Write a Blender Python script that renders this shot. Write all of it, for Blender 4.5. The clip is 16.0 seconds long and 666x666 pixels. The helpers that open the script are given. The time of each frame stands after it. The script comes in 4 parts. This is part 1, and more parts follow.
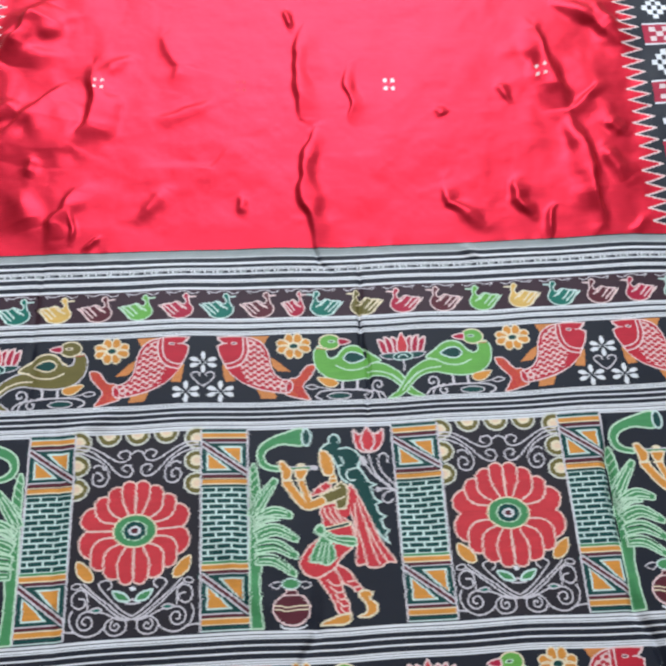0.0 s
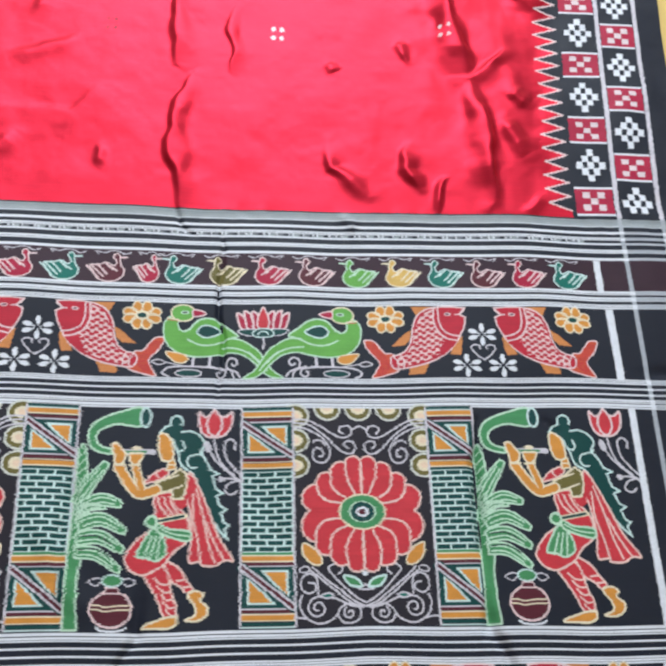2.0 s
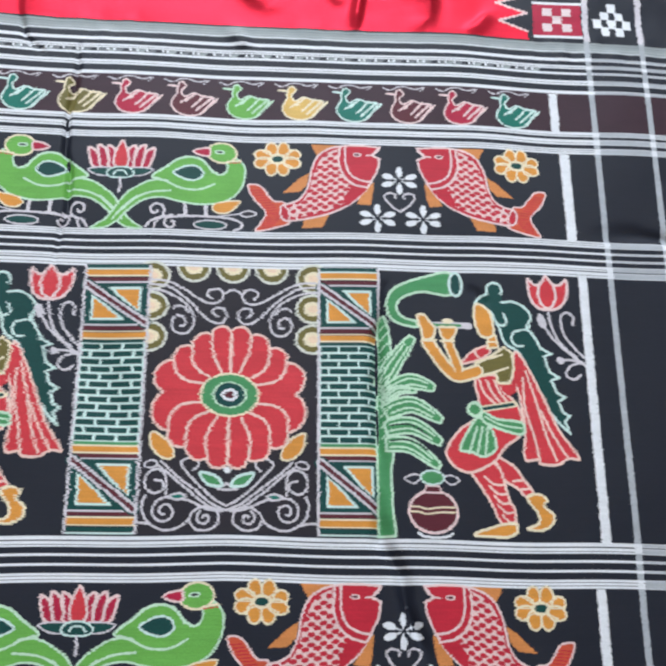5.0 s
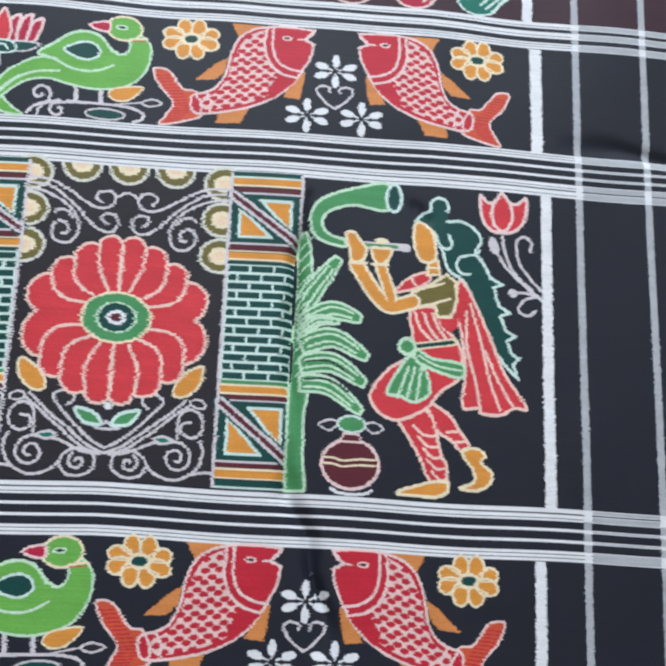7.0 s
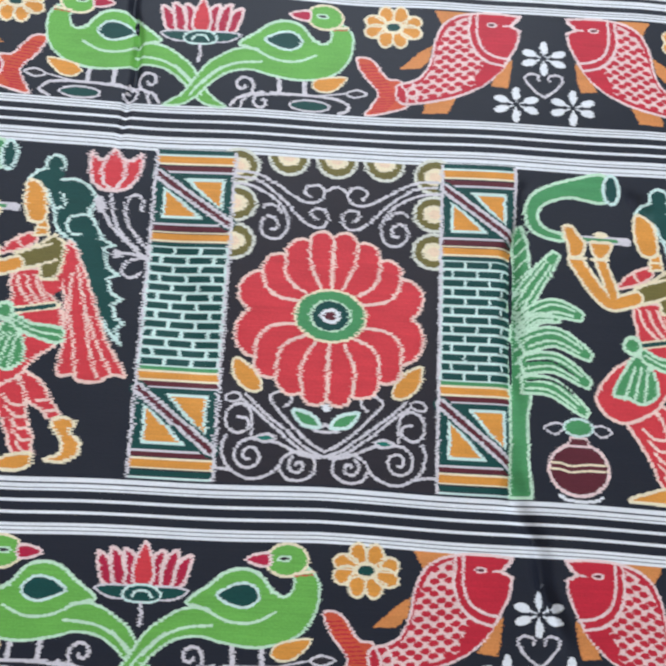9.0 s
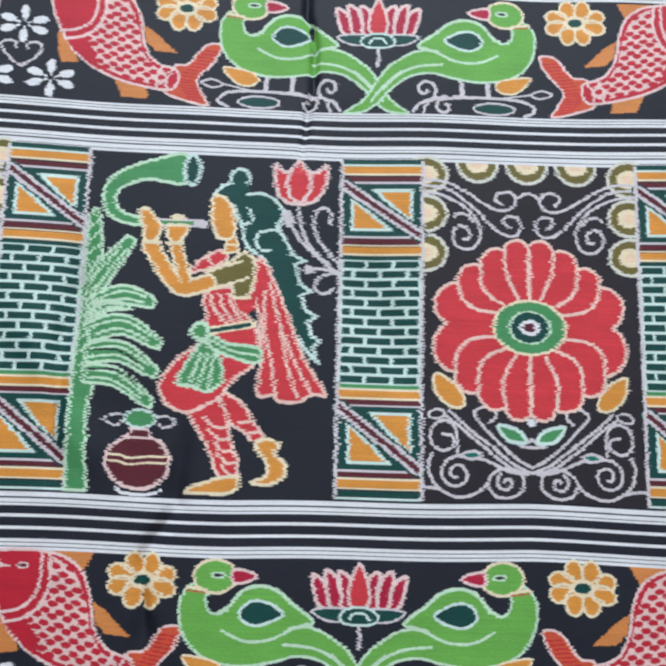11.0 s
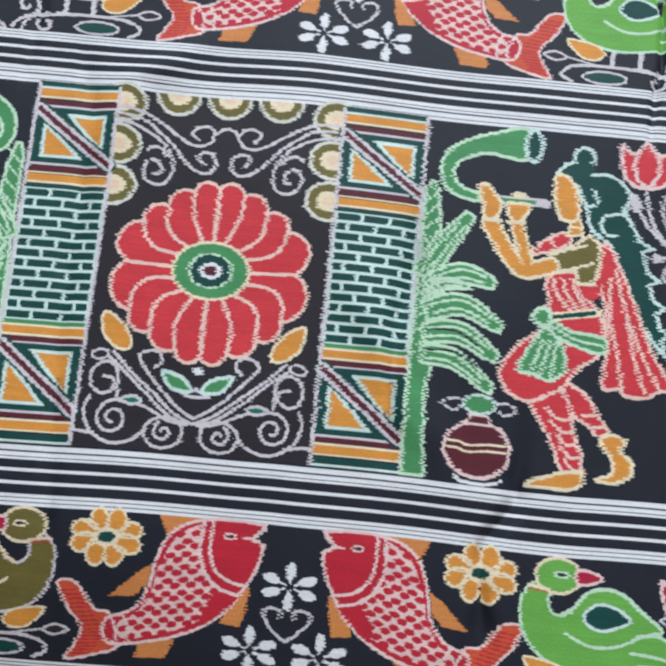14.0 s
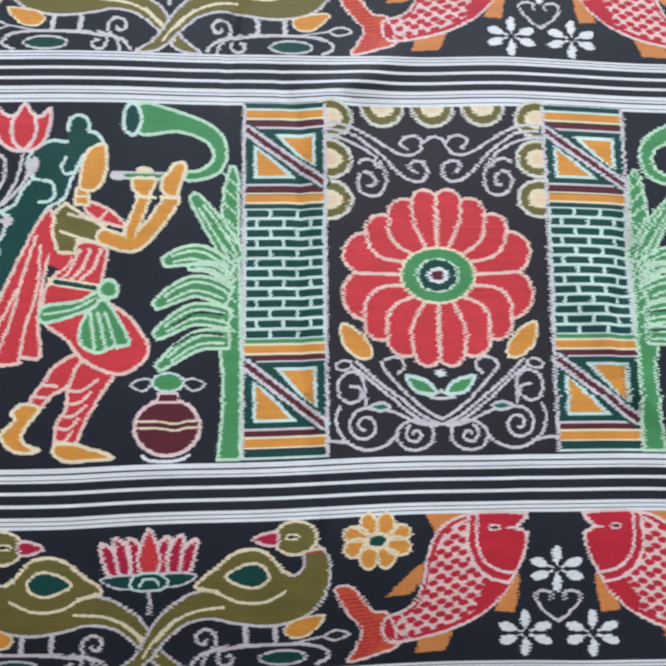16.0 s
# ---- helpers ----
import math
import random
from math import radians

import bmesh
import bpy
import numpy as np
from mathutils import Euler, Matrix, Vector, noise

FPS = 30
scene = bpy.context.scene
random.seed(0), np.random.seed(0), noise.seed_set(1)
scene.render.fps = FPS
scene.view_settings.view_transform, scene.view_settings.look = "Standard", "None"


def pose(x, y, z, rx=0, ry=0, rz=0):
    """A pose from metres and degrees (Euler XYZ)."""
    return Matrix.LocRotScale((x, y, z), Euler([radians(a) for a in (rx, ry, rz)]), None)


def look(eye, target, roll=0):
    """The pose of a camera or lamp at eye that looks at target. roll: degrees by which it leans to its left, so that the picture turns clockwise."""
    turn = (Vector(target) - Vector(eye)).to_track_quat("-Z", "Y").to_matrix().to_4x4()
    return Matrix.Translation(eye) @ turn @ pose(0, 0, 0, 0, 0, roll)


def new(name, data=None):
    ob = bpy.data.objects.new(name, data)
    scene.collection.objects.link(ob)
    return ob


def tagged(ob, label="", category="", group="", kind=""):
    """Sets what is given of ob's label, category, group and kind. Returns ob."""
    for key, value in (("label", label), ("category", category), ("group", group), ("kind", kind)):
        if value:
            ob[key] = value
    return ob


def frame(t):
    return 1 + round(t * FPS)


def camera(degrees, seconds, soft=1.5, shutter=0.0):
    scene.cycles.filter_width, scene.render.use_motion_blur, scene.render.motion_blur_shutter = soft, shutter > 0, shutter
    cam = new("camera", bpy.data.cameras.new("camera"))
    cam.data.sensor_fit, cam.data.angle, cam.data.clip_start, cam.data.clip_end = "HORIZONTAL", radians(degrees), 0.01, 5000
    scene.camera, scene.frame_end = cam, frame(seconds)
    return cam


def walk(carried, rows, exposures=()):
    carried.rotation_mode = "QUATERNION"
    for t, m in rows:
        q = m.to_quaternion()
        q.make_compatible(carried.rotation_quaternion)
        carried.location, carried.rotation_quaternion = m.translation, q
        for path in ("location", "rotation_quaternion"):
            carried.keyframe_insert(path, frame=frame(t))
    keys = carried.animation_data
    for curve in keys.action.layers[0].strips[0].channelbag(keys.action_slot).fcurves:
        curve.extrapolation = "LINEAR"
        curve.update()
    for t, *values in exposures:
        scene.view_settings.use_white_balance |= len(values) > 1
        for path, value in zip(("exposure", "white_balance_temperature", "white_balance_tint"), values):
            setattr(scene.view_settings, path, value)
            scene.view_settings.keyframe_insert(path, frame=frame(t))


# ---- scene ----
cam = camera(40.1, 16.0, soft=2.8, shutter=0.0)
PATH = [
    (0, (-0.029, -0.257, 1.021), (0.064, 0.613, -0.778), 3.2),
    (0.5, (-0.015, -0.25, 1.007), (0.138, 0.633, -0.781), 6.4),
    (1, (0.013, -0.239, 0.999), (0.186, 0.651, -0.784), 7.8),
    (1.5, (0.043, -0.224, 0.967), (0.24, 0.605, -0.843), 10.4),
    (2, (0.075, -0.212, 0.933), (0.292, 0.596, -0.884), 14.6),
    (2.5, (0.104, -0.204, 0.897), (0.338, 0.609, -0.916), 17.7),
    (3, (0.114, -0.191, 0.871), (0.347, 0.539, -0.977), 18.1),
    (3.5, (0.112, -0.175, 0.835), (0.394, 0.517, -1.02), 22.2),
    (4, (0.131, -0.165, 0.808), (0.375, 0.469, -1.074), 20.0),
    (4.5, (0.191, -0.179, 0.767), (0.381, 0.438, -1.126), 18.0),
    (5, (0.23, -0.184, 0.741), (0.402, 0.431, -1.154), 16.3),
    (5.2, (0.245, -0.184, 0.726), (0.422, 0.414, -1.174), 17.2),
    (7.3, (0.305, -0.151, 0.623), (0.487, 0.293, -1.319), 25.2),
    (7.5, (0.296, -0.151, 0.618), (0.462, 0.283, -1.327), 23.8),
    (8, (0.266, -0.148, 0.611), (0.421, 0.29, -1.334), 21.9),
    (8.5, (0.231, -0.147, 0.606), (0.339, 0.293, -1.342), 16.7),
    (8.7, (0.213, -0.155, 0.6), (0.305, 0.315, -1.342), 14.1),
    (10.8, (0.071, -0.134, 0.583), (0.171, 0.286, -1.37), 15.1),
    (11, (0.067, -0.125, 0.583), (0.117, 0.271, -1.377), 8.8),
    (11.5, (0.013, -0.113, 0.578), (0.088, 0.266, -1.385), 13.0),
    (12, (-0.023, -0.118, 0.567), (0.038, 0.271, -1.394), 11.3),
    (12.5, (-0.052, -0.121, 0.558), (-0.006, 0.245, -1.407), 9.9),
    (13, (-0.083, -0.119, 0.552), (-0.053, 0.231, -1.417), 7.5),
    (13.5, (-0.114, -0.132, 0.544), (-0.124, 0.227, -1.423), 2.5),
    (14, (-0.119, -0.131, 0.552), (-0.166, 0.225, -1.416), -2.0),
    (14.5, (-0.156, -0.128, 0.564), (-0.175, 0.186, -1.411), -1.9),
    (15, (-0.222, -0.137, 0.577), (-0.183, 0.162, -1.4), 6.9),
    (15.5, (-0.275, -0.13, 0.583), (-0.184, 0.191, -1.389), 15.3),
    (16, (-0.308, -0.132, 0.57), (-0.211, 0.197, -1.401), 16.1),
]
walk(cam, [(t, look(eye, target, roll)) for t, eye, target, roll in PATH], [(0, 0.0), (2.5, 0.0), (5, 0.12), (7.5, 0.12), (8, 0.18), (11, 0.07), (13.5, 0.06), (16, 0.12)])

# ---- light: two added area lamps, softened by added pale walls ----
world = bpy.data.worlds.new("world")
scene.world = world
world.use_nodes = True
sky = world.node_tree.nodes.new("ShaderNodeTexSky")
sky.sky_type = "NISHITA"
sky.sun_disc = False
sky.sun_elevation, sky.sun_rotation = radians(40), radians(20)
world.node_tree.nodes["Background"].inputs["Strength"].default_value = 0.1
world.node_tree.links.new(sky.outputs[0], world.node_tree.nodes["Background"].inputs["Color"])


def area_lamp(name, m, width, height, watts, colour):
    data = bpy.data.lights.new(name, "AREA")
    data.shape, data.size, data.size_y, data.energy, data.color = "RECTANGLE", width, height, watts, colour
    ob = new(name, data)
    ob.matrix_world = m
    return ob


# main light, added on the north side; no real source is known there
area_lamp("added_north_light", look((0.1, 2.86, 2.1), (0.1, 0.3, 0.3)), 2.3, 1.7, 158, (0.785, 0.89, 0.985))
# weak side light, added so that upright folds show
area_lamp("added_east_light", look((4.5, 0.2, 2.05), (0.0, 0.1, 0.0)), 1.5, 1.8, 12, (0.785, 0.89, 0.985))

# ---- materials ----


def silk(name, colour, rough=0.42, streak=0.16, metal=0.0, spec=0.22, mottle=0.12):
    """Woven silk: weft streaks, uneven dye and a fine thread relief."""
    mat = bpy.data.materials.new(name)
    mat.use_nodes = True
    tree = mat.node_tree
    bsdf, link = tree.nodes["Principled BSDF"], tree.links.new
    geo = tree.nodes.new("ShaderNodeNewGeometry")

    def noise_at(sx, sy, detail):
        scale = tree.nodes.new("ShaderNodeVectorMath")
        scale.operation = "MULTIPLY"
        scale.inputs[1].default_value = (sx, sy, 1.0)
        link(geo.outputs["Position"], scale.inputs[0])
        tex = tree.nodes.new("ShaderNodeTexNoise")
        tex.inputs["Scale"].default_value, tex.inputs["Detail"].default_value = 1.0, detail
        link(scale.outputs[0], tex.inputs["Vector"])
        return tex.outputs["Fac"]

    def ranged(fac, low, high):
        node = tree.nodes.new("ShaderNodeMapRange")
        node.inputs["From Min"].default_value, node.inputs["From Max"].default_value = 0.3, 0.7
        node.inputs["To Min"].default_value, node.inputs["To Max"].default_value = low, high
        link(fac, node.inputs["Value"])
        return node.outputs[0]

    def times(a, b):
        node = tree.nodes.new("ShaderNodeMath")
        node.operation = "MULTIPLY"
        link(a, node.inputs[0])
        link(b, node.inputs[1])
        return node.outputs[0]

    threads = noise_at(14.0, 900.0, 2.0)
    dye = noise_at(40.0, 90.0, 3.0)
    speck = noise_at(700.0, 700.0, 1.0)
    value = times(times(ranged(threads, 1 - streak, 1 + streak), ranged(dye, 1 - mottle, 1 + mottle)), ranged(speck, 0.93, 1.07))
    hue = tree.nodes.new("ShaderNodeHueSaturation")
    hue.inputs["Color"].default_value = (*colour, 1)
    link(value, hue.inputs["Value"])
    link(hue.outputs[0], bsdf.inputs["Base Color"])
    bsdf.inputs["Roughness"].default_value = rough
    bsdf.inputs["Specular IOR Level"].default_value = spec
    bsdf.inputs["Metallic"].default_value = metal
    bump = tree.nodes.new("ShaderNodeBump")
    bump.inputs["Strength"].default_value, bump.inputs["Distance"].default_value = 0.25, 0.0006
    link(noise_at(260.0, 1300.0, 2.0), bump.inputs["Height"])
    link(bump.outputs[0], bsdf.inputs["Normal"])
    return mat


def plain(name, colour, rough, scale, vary=0.12, bump_size=0.002):
    mat = bpy.data.materials.new(name)
    mat.use_nodes = True
    tree = mat.node_tree
    bsdf, link = tree.nodes["Principled BSDF"], tree.links.new
    geo = tree.nodes.new("ShaderNodeNewGeometry")
    tex = tree.nodes.new("ShaderNodeTexNoise")
    tex.inputs["Scale"].default_value, tex.inputs["Detail"].default_value = scale, 6.0
    link(geo.outputs["Position"], tex.inputs["Vector"])
    ramp = tree.nodes.new("ShaderNodeMapRange")
    ramp.inputs["To Min"].default_value, ramp.inputs["To Max"].default_value = 1 - vary, 1 + vary
    link(tex.outputs["Fac"], ramp.inputs["Value"])
    hue = tree.nodes.new("ShaderNodeHueSaturation")
    hue.inputs["Color"].default_value = (*colour, 1)
    link(ramp.outputs[0], hue.inputs["Value"])
    link(hue.outputs[0], bsdf.inputs["Base Color"])
    bsdf.inputs["Roughness"].default_value = rough
    bump = tree.nodes.new("ShaderNodeBump")
    bump.inputs["Strength"].default_value, bump.inputs["Distance"].default_value = 0.3, bump_size
    link(tex.outputs["Fac"], bump.inputs["Height"])
    link(bump.outputs[0], bsdf.inputs["Normal"])
    return mat


COLOURS = {
    "black": (0.0120, 0.0142, 0.0250), "white": (0.75, 0.76, 0.81), "grey": (0.30, 0.33, 0.34), "thin_grey": (0.16, 0.17, 0.19),
    "field_red": (0.555, 0.018, 0.041), "red": (0.60, 0.040, 0.055), "fish_red": (0.50, 0.018, 0.040), 
    "petal_pink": (0.82, 0.56, 0.50), "pale_line": (0.66, 0.66, 0.60), "disc_centre": (0.80, 0.60, 0.44), "check_pale": (0.74, 0.60, 0.62), "green": (0.065, 0.27, 0.105), "lime": (0.14, 0.40, 0.075), "pale_green": (0.52, 0.72, 0.55),
    "dark_green": (0.003, 0.054, 0.050), "teal": (0.006, 0.15, 0.115), "orange": (0.68, 0.28, 0.05), "gold": (0.68, 0.43, 0.12),
    "cream": (0.80, 0.69, 0.50), "olive": (0.150, 0.125, 0.034), "maroon": (0.10, 0.014, 0.025), "maroon_ground": (0.040, 0.016, 0.027),
    "tail_orange": (0.58, 0.085, 0.040), "scroll": (0.62, 0.58, 0.63), "mint": (0.58, 0.74, 0.71), "crimson": (0.42, 0.012, 0.050),
    "pale_pink": (0.78, 0.58, 0.58), "line_grey": (0.40, 0.42, 0.46), "pale_grey": (0.46, 0.48, 0.53), "scale_pink": (0.76, 0.53, 0.52), "fin_orange": (0.62, 0.23, 0.07), "panel_ground": (0.021, 0.017, 0.025),
}
NAMES = list(COLOURS)
CODE = {name: n for n, name in enumerate(NAMES)}
SILKS = [silk("silk_" + n, c, rough=0.43 if n == "field_red" else 0.58, metal=0.6 if n == "field_red" else 0.0, spec=0.08 if n == "field_red" else 0.27, streak=0.07, mottle=0.04 if n in ("field_red", "black", "white") else 0.08) for n, c in COLOURS.items()]
FLOOR_YELLOW = plain("yellow_cotton", (0.72, 0.50, 0.16), 0.85, 60.0)
# dark tone for the added walls, to dim sheen on the cloth
SHADE_PAINT = plain("shade_wall_paint", (0.20, 0.165, 0.14), 0.7, 8.0, 0.08)
WALL_PAINT = plain("wall_paint", (0.70, 0.71, 0.72), 0.8, 8.0, 0.05)

# ---- the lie of the cloth: heights in metres on a grid ----
GX0, GY0, GSTEP, GNX, GNY = -0.72, -0.36, 0.0016, 905, 905
gx, gy = np.meshgrid(GX0 + GSTEP * np.arange(GNX), GY0 + GSTEP * np.arange(GNY))


def rolling(cell, seed, stretch=1.0):
    """Smooth uneven swells between -1 and 1, about a cell (in metres) wide."""
    rng = np.random.default_rng(seed)
    fx, fy = (gx - GX0) / cell, (gy - GY0) / (cell * stretch)
    values = rng.uniform(-1, 1, (int(fy.max()) + 3, int(fx.max()) + 3))
    i, j = fx.astype(int), fy.astype(int)
    a, b = fx - i, fy - j
    a, b = a * a * a * (a * (6 * a - 15) + 10), b * b * b * (b * (6 * b - 15) + 10)
    return (values[j, i] * (1 - a) + values[j, i + 1] * a) * (1 - b) + (values[j + 1, i] * (1 - a) + values[j + 1, i + 1] * a) * b




def shade_dip(x, y):
    """An added slope that tilts one corner off the lamps, standing in for shade."""
    a, b = np.clip((-0.14 - y) / 0.30, 0, 1), np.clip((0.02 - x) / 0.36, 0, 1)
    return -0.060 * a * a * (3 - 2 * a) * b * b * (3 - 2 * b)


HEIGHT = shade_dip(gx, gy) + 0.0016 * rolling(0.11, 1, 1.4) + 0.0007 * rolling(0.045, 2, 1.5)
stray_x = 0.007 * rolling(0.05, 11) + 0.0015 * rolling(0.018, 12)
stray_y = 0.007 * rolling(0.05, 13) + 0.0015 * rolling(0.018, 14)


def crease(points, width, height, lean=0.0):
    """A fold along a line: a ridge (or a furrow, with a negative height), steeper on one side, fading out at both ends."""
    pts = np.array(points, float) / 1000
    gxs, gys = gx + stray_x, gy + stray_y
    steps = np.linalg.norm(np.diff(pts, axis=0), axis=1)
    total, run = steps.sum(), 0.0
    best, side, along = np.full(gx.shape, 9.0), np.zeros(gx.shape), np.zeros(gx.shape)
    for a, b, d in zip(pts[:-1], pts[1:], steps):
        way = (b - a) / d
        s = np.clip((gxs - a[0]) * way[0] + (gys - a[1]) * way[1], 0, d)
        ox, oy = gxs - a[0] - s * way[0], gys - a[1] - s * way[1]
        dist = np.hypot(ox, oy)
        near = dist < best
        best[near], along[near] = dist[near], (run + s)[near]
        side[near] = ((ox * -way[1] + oy * way[0]) / np.maximum(dist, 1e-5))[near]
        run += d
    fade = np.clip(np.minimum(along, total - along) / (0.35 * total) + 0.2, 0, 1)
    wide = width / 1000 * (1 + 8.0 * np.clip(lean * side, 0, 1)) * (0.8 + 0.3 * rolling(0.03, 21))
    return height / 1000 * fade * np.exp(-((best / wide) ** 2))


# soft folds down the end panel
for line, width, height in (
    ([(66, 332), (59, 300), (61, 240), (60, 200), (62, 150), (61, 105)], 2.2, -2.6), ([(-14, -70), (-16, -118), (-28, -150), (-40, -240)], 7, -2.4),
    ([(338, -60), (342, -117), (356, -149), (366, -230)], 7, -3.4), ([(-310, 150), (-300, 0), (-293, -126), (-296, -230)], 6, -1.4),
    ([(5, 362), (16, 335), (34, 318)], 3.5, -1.3), ([(337, 100), (333, 45), (336, -20), (338, -60)], 6, -4.0), ([(-76, 70), (-84, 5), (-95, -60), (-92, -110)], 8, -2.4), ([(430, 80), (415, 100)], 5, -1.2),
    ([(-340, 362), (-345, 240), (-350, 120)], 5, -1.3), ([(-300, 60), (-280, 130), (-230, 160)], 14, 1.6), ([(540, 160), (660, 150)], 9, -1.5),
    ([(200, 360), (215, 330)], 8, 1.5), ([(-120, 30), (-90, -60), (-60, -110)], 22, 1.5), ([(100, 60), (140, -60)], 25, -1.5),
):
    HEIGHT += crease(line, width, 2.2 * height)
# wrinkles of the body, where it was folded
for line, width, height, lean in (
    ([(-375, 800), (-428, 693)], 15, 13, 0.3), ([(-298, 675), (-292, 620), (-300, 570), (-314, 535)], 12, 8, 0.3), ([(-331, 644), (-375, 596), (-414, 555)], 9, 5, 0.3),
    ([(-365, 523), (-383, 489)], 7, 4, 0), ([(-307, 458), (-316, 425), (-335, 409), (-335, 377)], 8, 5.5, 0.3), ([(-306, 419), (-310, 373)], 5, 3, 0),
    ([(-202, 731), (-174, 676), (-190, 631)], 11, 2.4, 0.3), ([(0, 736), (-7, 573)], 7, 5, 0.4), ([(11, 554), (-3, 507), (-3, 449), (9, 361)], 6, 5.5, 0.4),
    ([(-90, 534), (-129, 495), (-213, 487)], 12, 1.6, 0.3), ([(-184, 457), (-220, 409)], 9, 2.8, 0), ([(-87, 447), (-92, 414)], 5, 2.5, 0),
    ([(-268, 385), (-290, 365)], 5, 2.5, 0), ([(-244, 696), (-288, 668)], 10, 3, 0), ([(-124, 610), (-206, 570)], 12, 2.6, 0), ([(-17, 779), (-16, 740)], 5, 3.5, 0),
):
    HEIGHT += crease(line, 0.95 * width, 1.35 * height, lean if lean else 0.1)
for line, width, height, lean in (
    ([(72, 666), (62, 564)], 3, 2.4, 0.5), ([(351, 728), (360, 650), (372, 578)], 13, 9.5, -0.18), ([(376, 569), (426, 621)], 7, 3.5, -0.2),
    ([(376, 570), (388, 500), (392, 448), (384, 378)], 11, 8.5, -0.18), ([(419, 505), (444, 457)], 10, 4.5, 0), ([(287, 458), (284, 426), (300, 398)], 8, 5, 0.1),
    ([(332, 415), (322, 366)], 6, 4, -0.1), ([(188, 463), (192, 425), (232, 388)], 10, 3.4, 0.1), ([(391, 776), (443, 739), (476, 689)], 12, 6, 0.2),
    ([(279, 624), (295, 591)], 7, 2.5, 0), ([(185, 590), (195, 571)], 6, 2.2, 0), ([(446, 400), (426, 373)], 9, 1.8, 0), ([(429, 554), (455, 534)], 9, 3.5, 0),
):
    HEIGHT += crease(line, 0.95 * width, 1.6 * height, lean if lean else 0.1)
# broad slopes where the cloth bellies up beside the folds
for line, width, height, lean in (
    ([(425, 600), (440, 540)], 14, 2, 0), ([(-395, 790), (-440, 720)], 24, 9, 0),
    ([(-320, 610), (-335, 550), (-345, 500)], 22, 7, -0.3), ([(-400, 620), (-440, 580)], 20, 7, 0), ([(-390, 470), (-360, 400)], 22, 6, 0), ([(440, 780), (480, 720)], 22, 8, 0),
):
    HEIGHT += crease(line, width, height, lean)
inside = np.clip((gy - 0.372) / 0.03, 0, 1)
edges = np.clip((np.abs(gx - 0.03) - 0.24) / 0.14, 0, 1)
HEIGHT += inside * (0.0007 * rolling(0.05, 3) + 0.00035 * rolling(0.02, 4) + 0.00012 * rolling(0.009, 8) + np.where(gx > 0, 0.85, 1.1) * edges * (0.0026 * rolling(0.06, 5, 1.5) + 0.0009 * rolling(0.026, 6, 1.3)))
# small puckers where the red body is joined to the grey band
HEIGHT += np.exp(-(((gy - 0.354) / 0.013) ** 2)) * np.clip(0.5 + rolling(0.09, 33), 0, 1) * 0.0011 * rolling(0.011, 31, 2.2)
SLOPE_Y, SLOPE_X = np.gradient(HEIGHT, GSTEP)


def lie(u, v):
    """Where a point of the woven plan, in metres, comes to lie, and the cloth's normal there."""
    x = u + np.where(u > 0, 0.06 * np.maximum(v - 0.385, 0) * np.clip(u / 0.5, 0, 1), 0.027 * np.clip((v - 0.4) / 0.2, 0, 1) * np.clip(-u / 0.45, 0, 1))
    knots = [-0.62, -0.44, -0.30, -0.16, 0.02, 0.21, 0.33, 0.43, 0.62]
    pull = np.interp(u, knots, [0.03, 0.026, 0.008, -0.002, -0.006, -0.012, 0.004, 0.016, 0.018])
    drift = np.interp(u, knots, [-0.0015, -0.0012, 0.0004, 0.0022, -0.0008, 0.0004, 0.0004, 0.0002, -0.002])
    y = v + pull * np.clip(v, -0.16, 0.16) + drift + 0.0005 * np.sin(u * 41 + v * 9)
    fx, fy = np.clip((x - GX0) / GSTEP, 0, GNX - 1.001), np.clip((y - GY0) / GSTEP, 0, GNY - 1.001)
    i, j = fx.astype(int), fy.astype(int)
    a, b = fx - i, fy - j

    def blend(grid):
        return (grid[j, i] * (1 - a) + grid[j, i + 1] * a) * (1 - b) + (grid[j + 1, i] * (1 - a) + grid[j + 1, i + 1] * a) * b

    normal = np.stack([-blend(SLOPE_X), -blend(SLOPE_Y), np.ones_like(x)], -1)
    return np.stack([x, y, blend(HEIGHT)], -1), normal / np.linalg.norm(normal, axis=-1, keepdims=True)


# ---- weaving: shapes are set out in millimetres and cut into weft rows ----


def smooth(points, closed=True, steps=5):
    """A rounded line through a few points."""
    p = np.array(points, float)
    n = len(p)
    out = []
    for k in range(n if closed else n - 1):
        a, b, c, d = (p[(k + o) % n] if closed else p[min(max(k + o, 0), n - 1)] for o in (-1, 0, 1, 2))
        for s in np.arange(steps) / steps:
            out.append(0.5 * (2 * b + (c - a) * s + (2 * a - 5 * b + 4 * c - d) * s * s + (3 * b - a - 3 * c + d) * s**3))
    if not closed:
        out.append(p[-1])
    return np.array(out)


def oval(cx, cy, rx, ry, turn=0.0, n=28, start=0.0, end=360.0):
    a = np.radians(np.linspace(start, end, n, endpoint=end - start < 360))
    c, s = np.cos(radians(turn)), np.sin(radians(turn))
    return np.stack([cx + rx * np.cos(a) * c - ry * np.sin(a) * s, cy + rx * np.cos(a) * s + ry * np.sin(a) * c], 1)


def spiral(cx, cy, radius, start, turns, n=26):
    """A curl that winds inwards; negative turns wind clockwise."""
    s = np.linspace(0, 1, n)
    a = np.radians(start) + 2 * np.pi * turns * s
    r = radius * (1 - 0.8 * s)
    return np.stack([cx + r * np.cos(a), cy + r * np.sin(a)], 1)


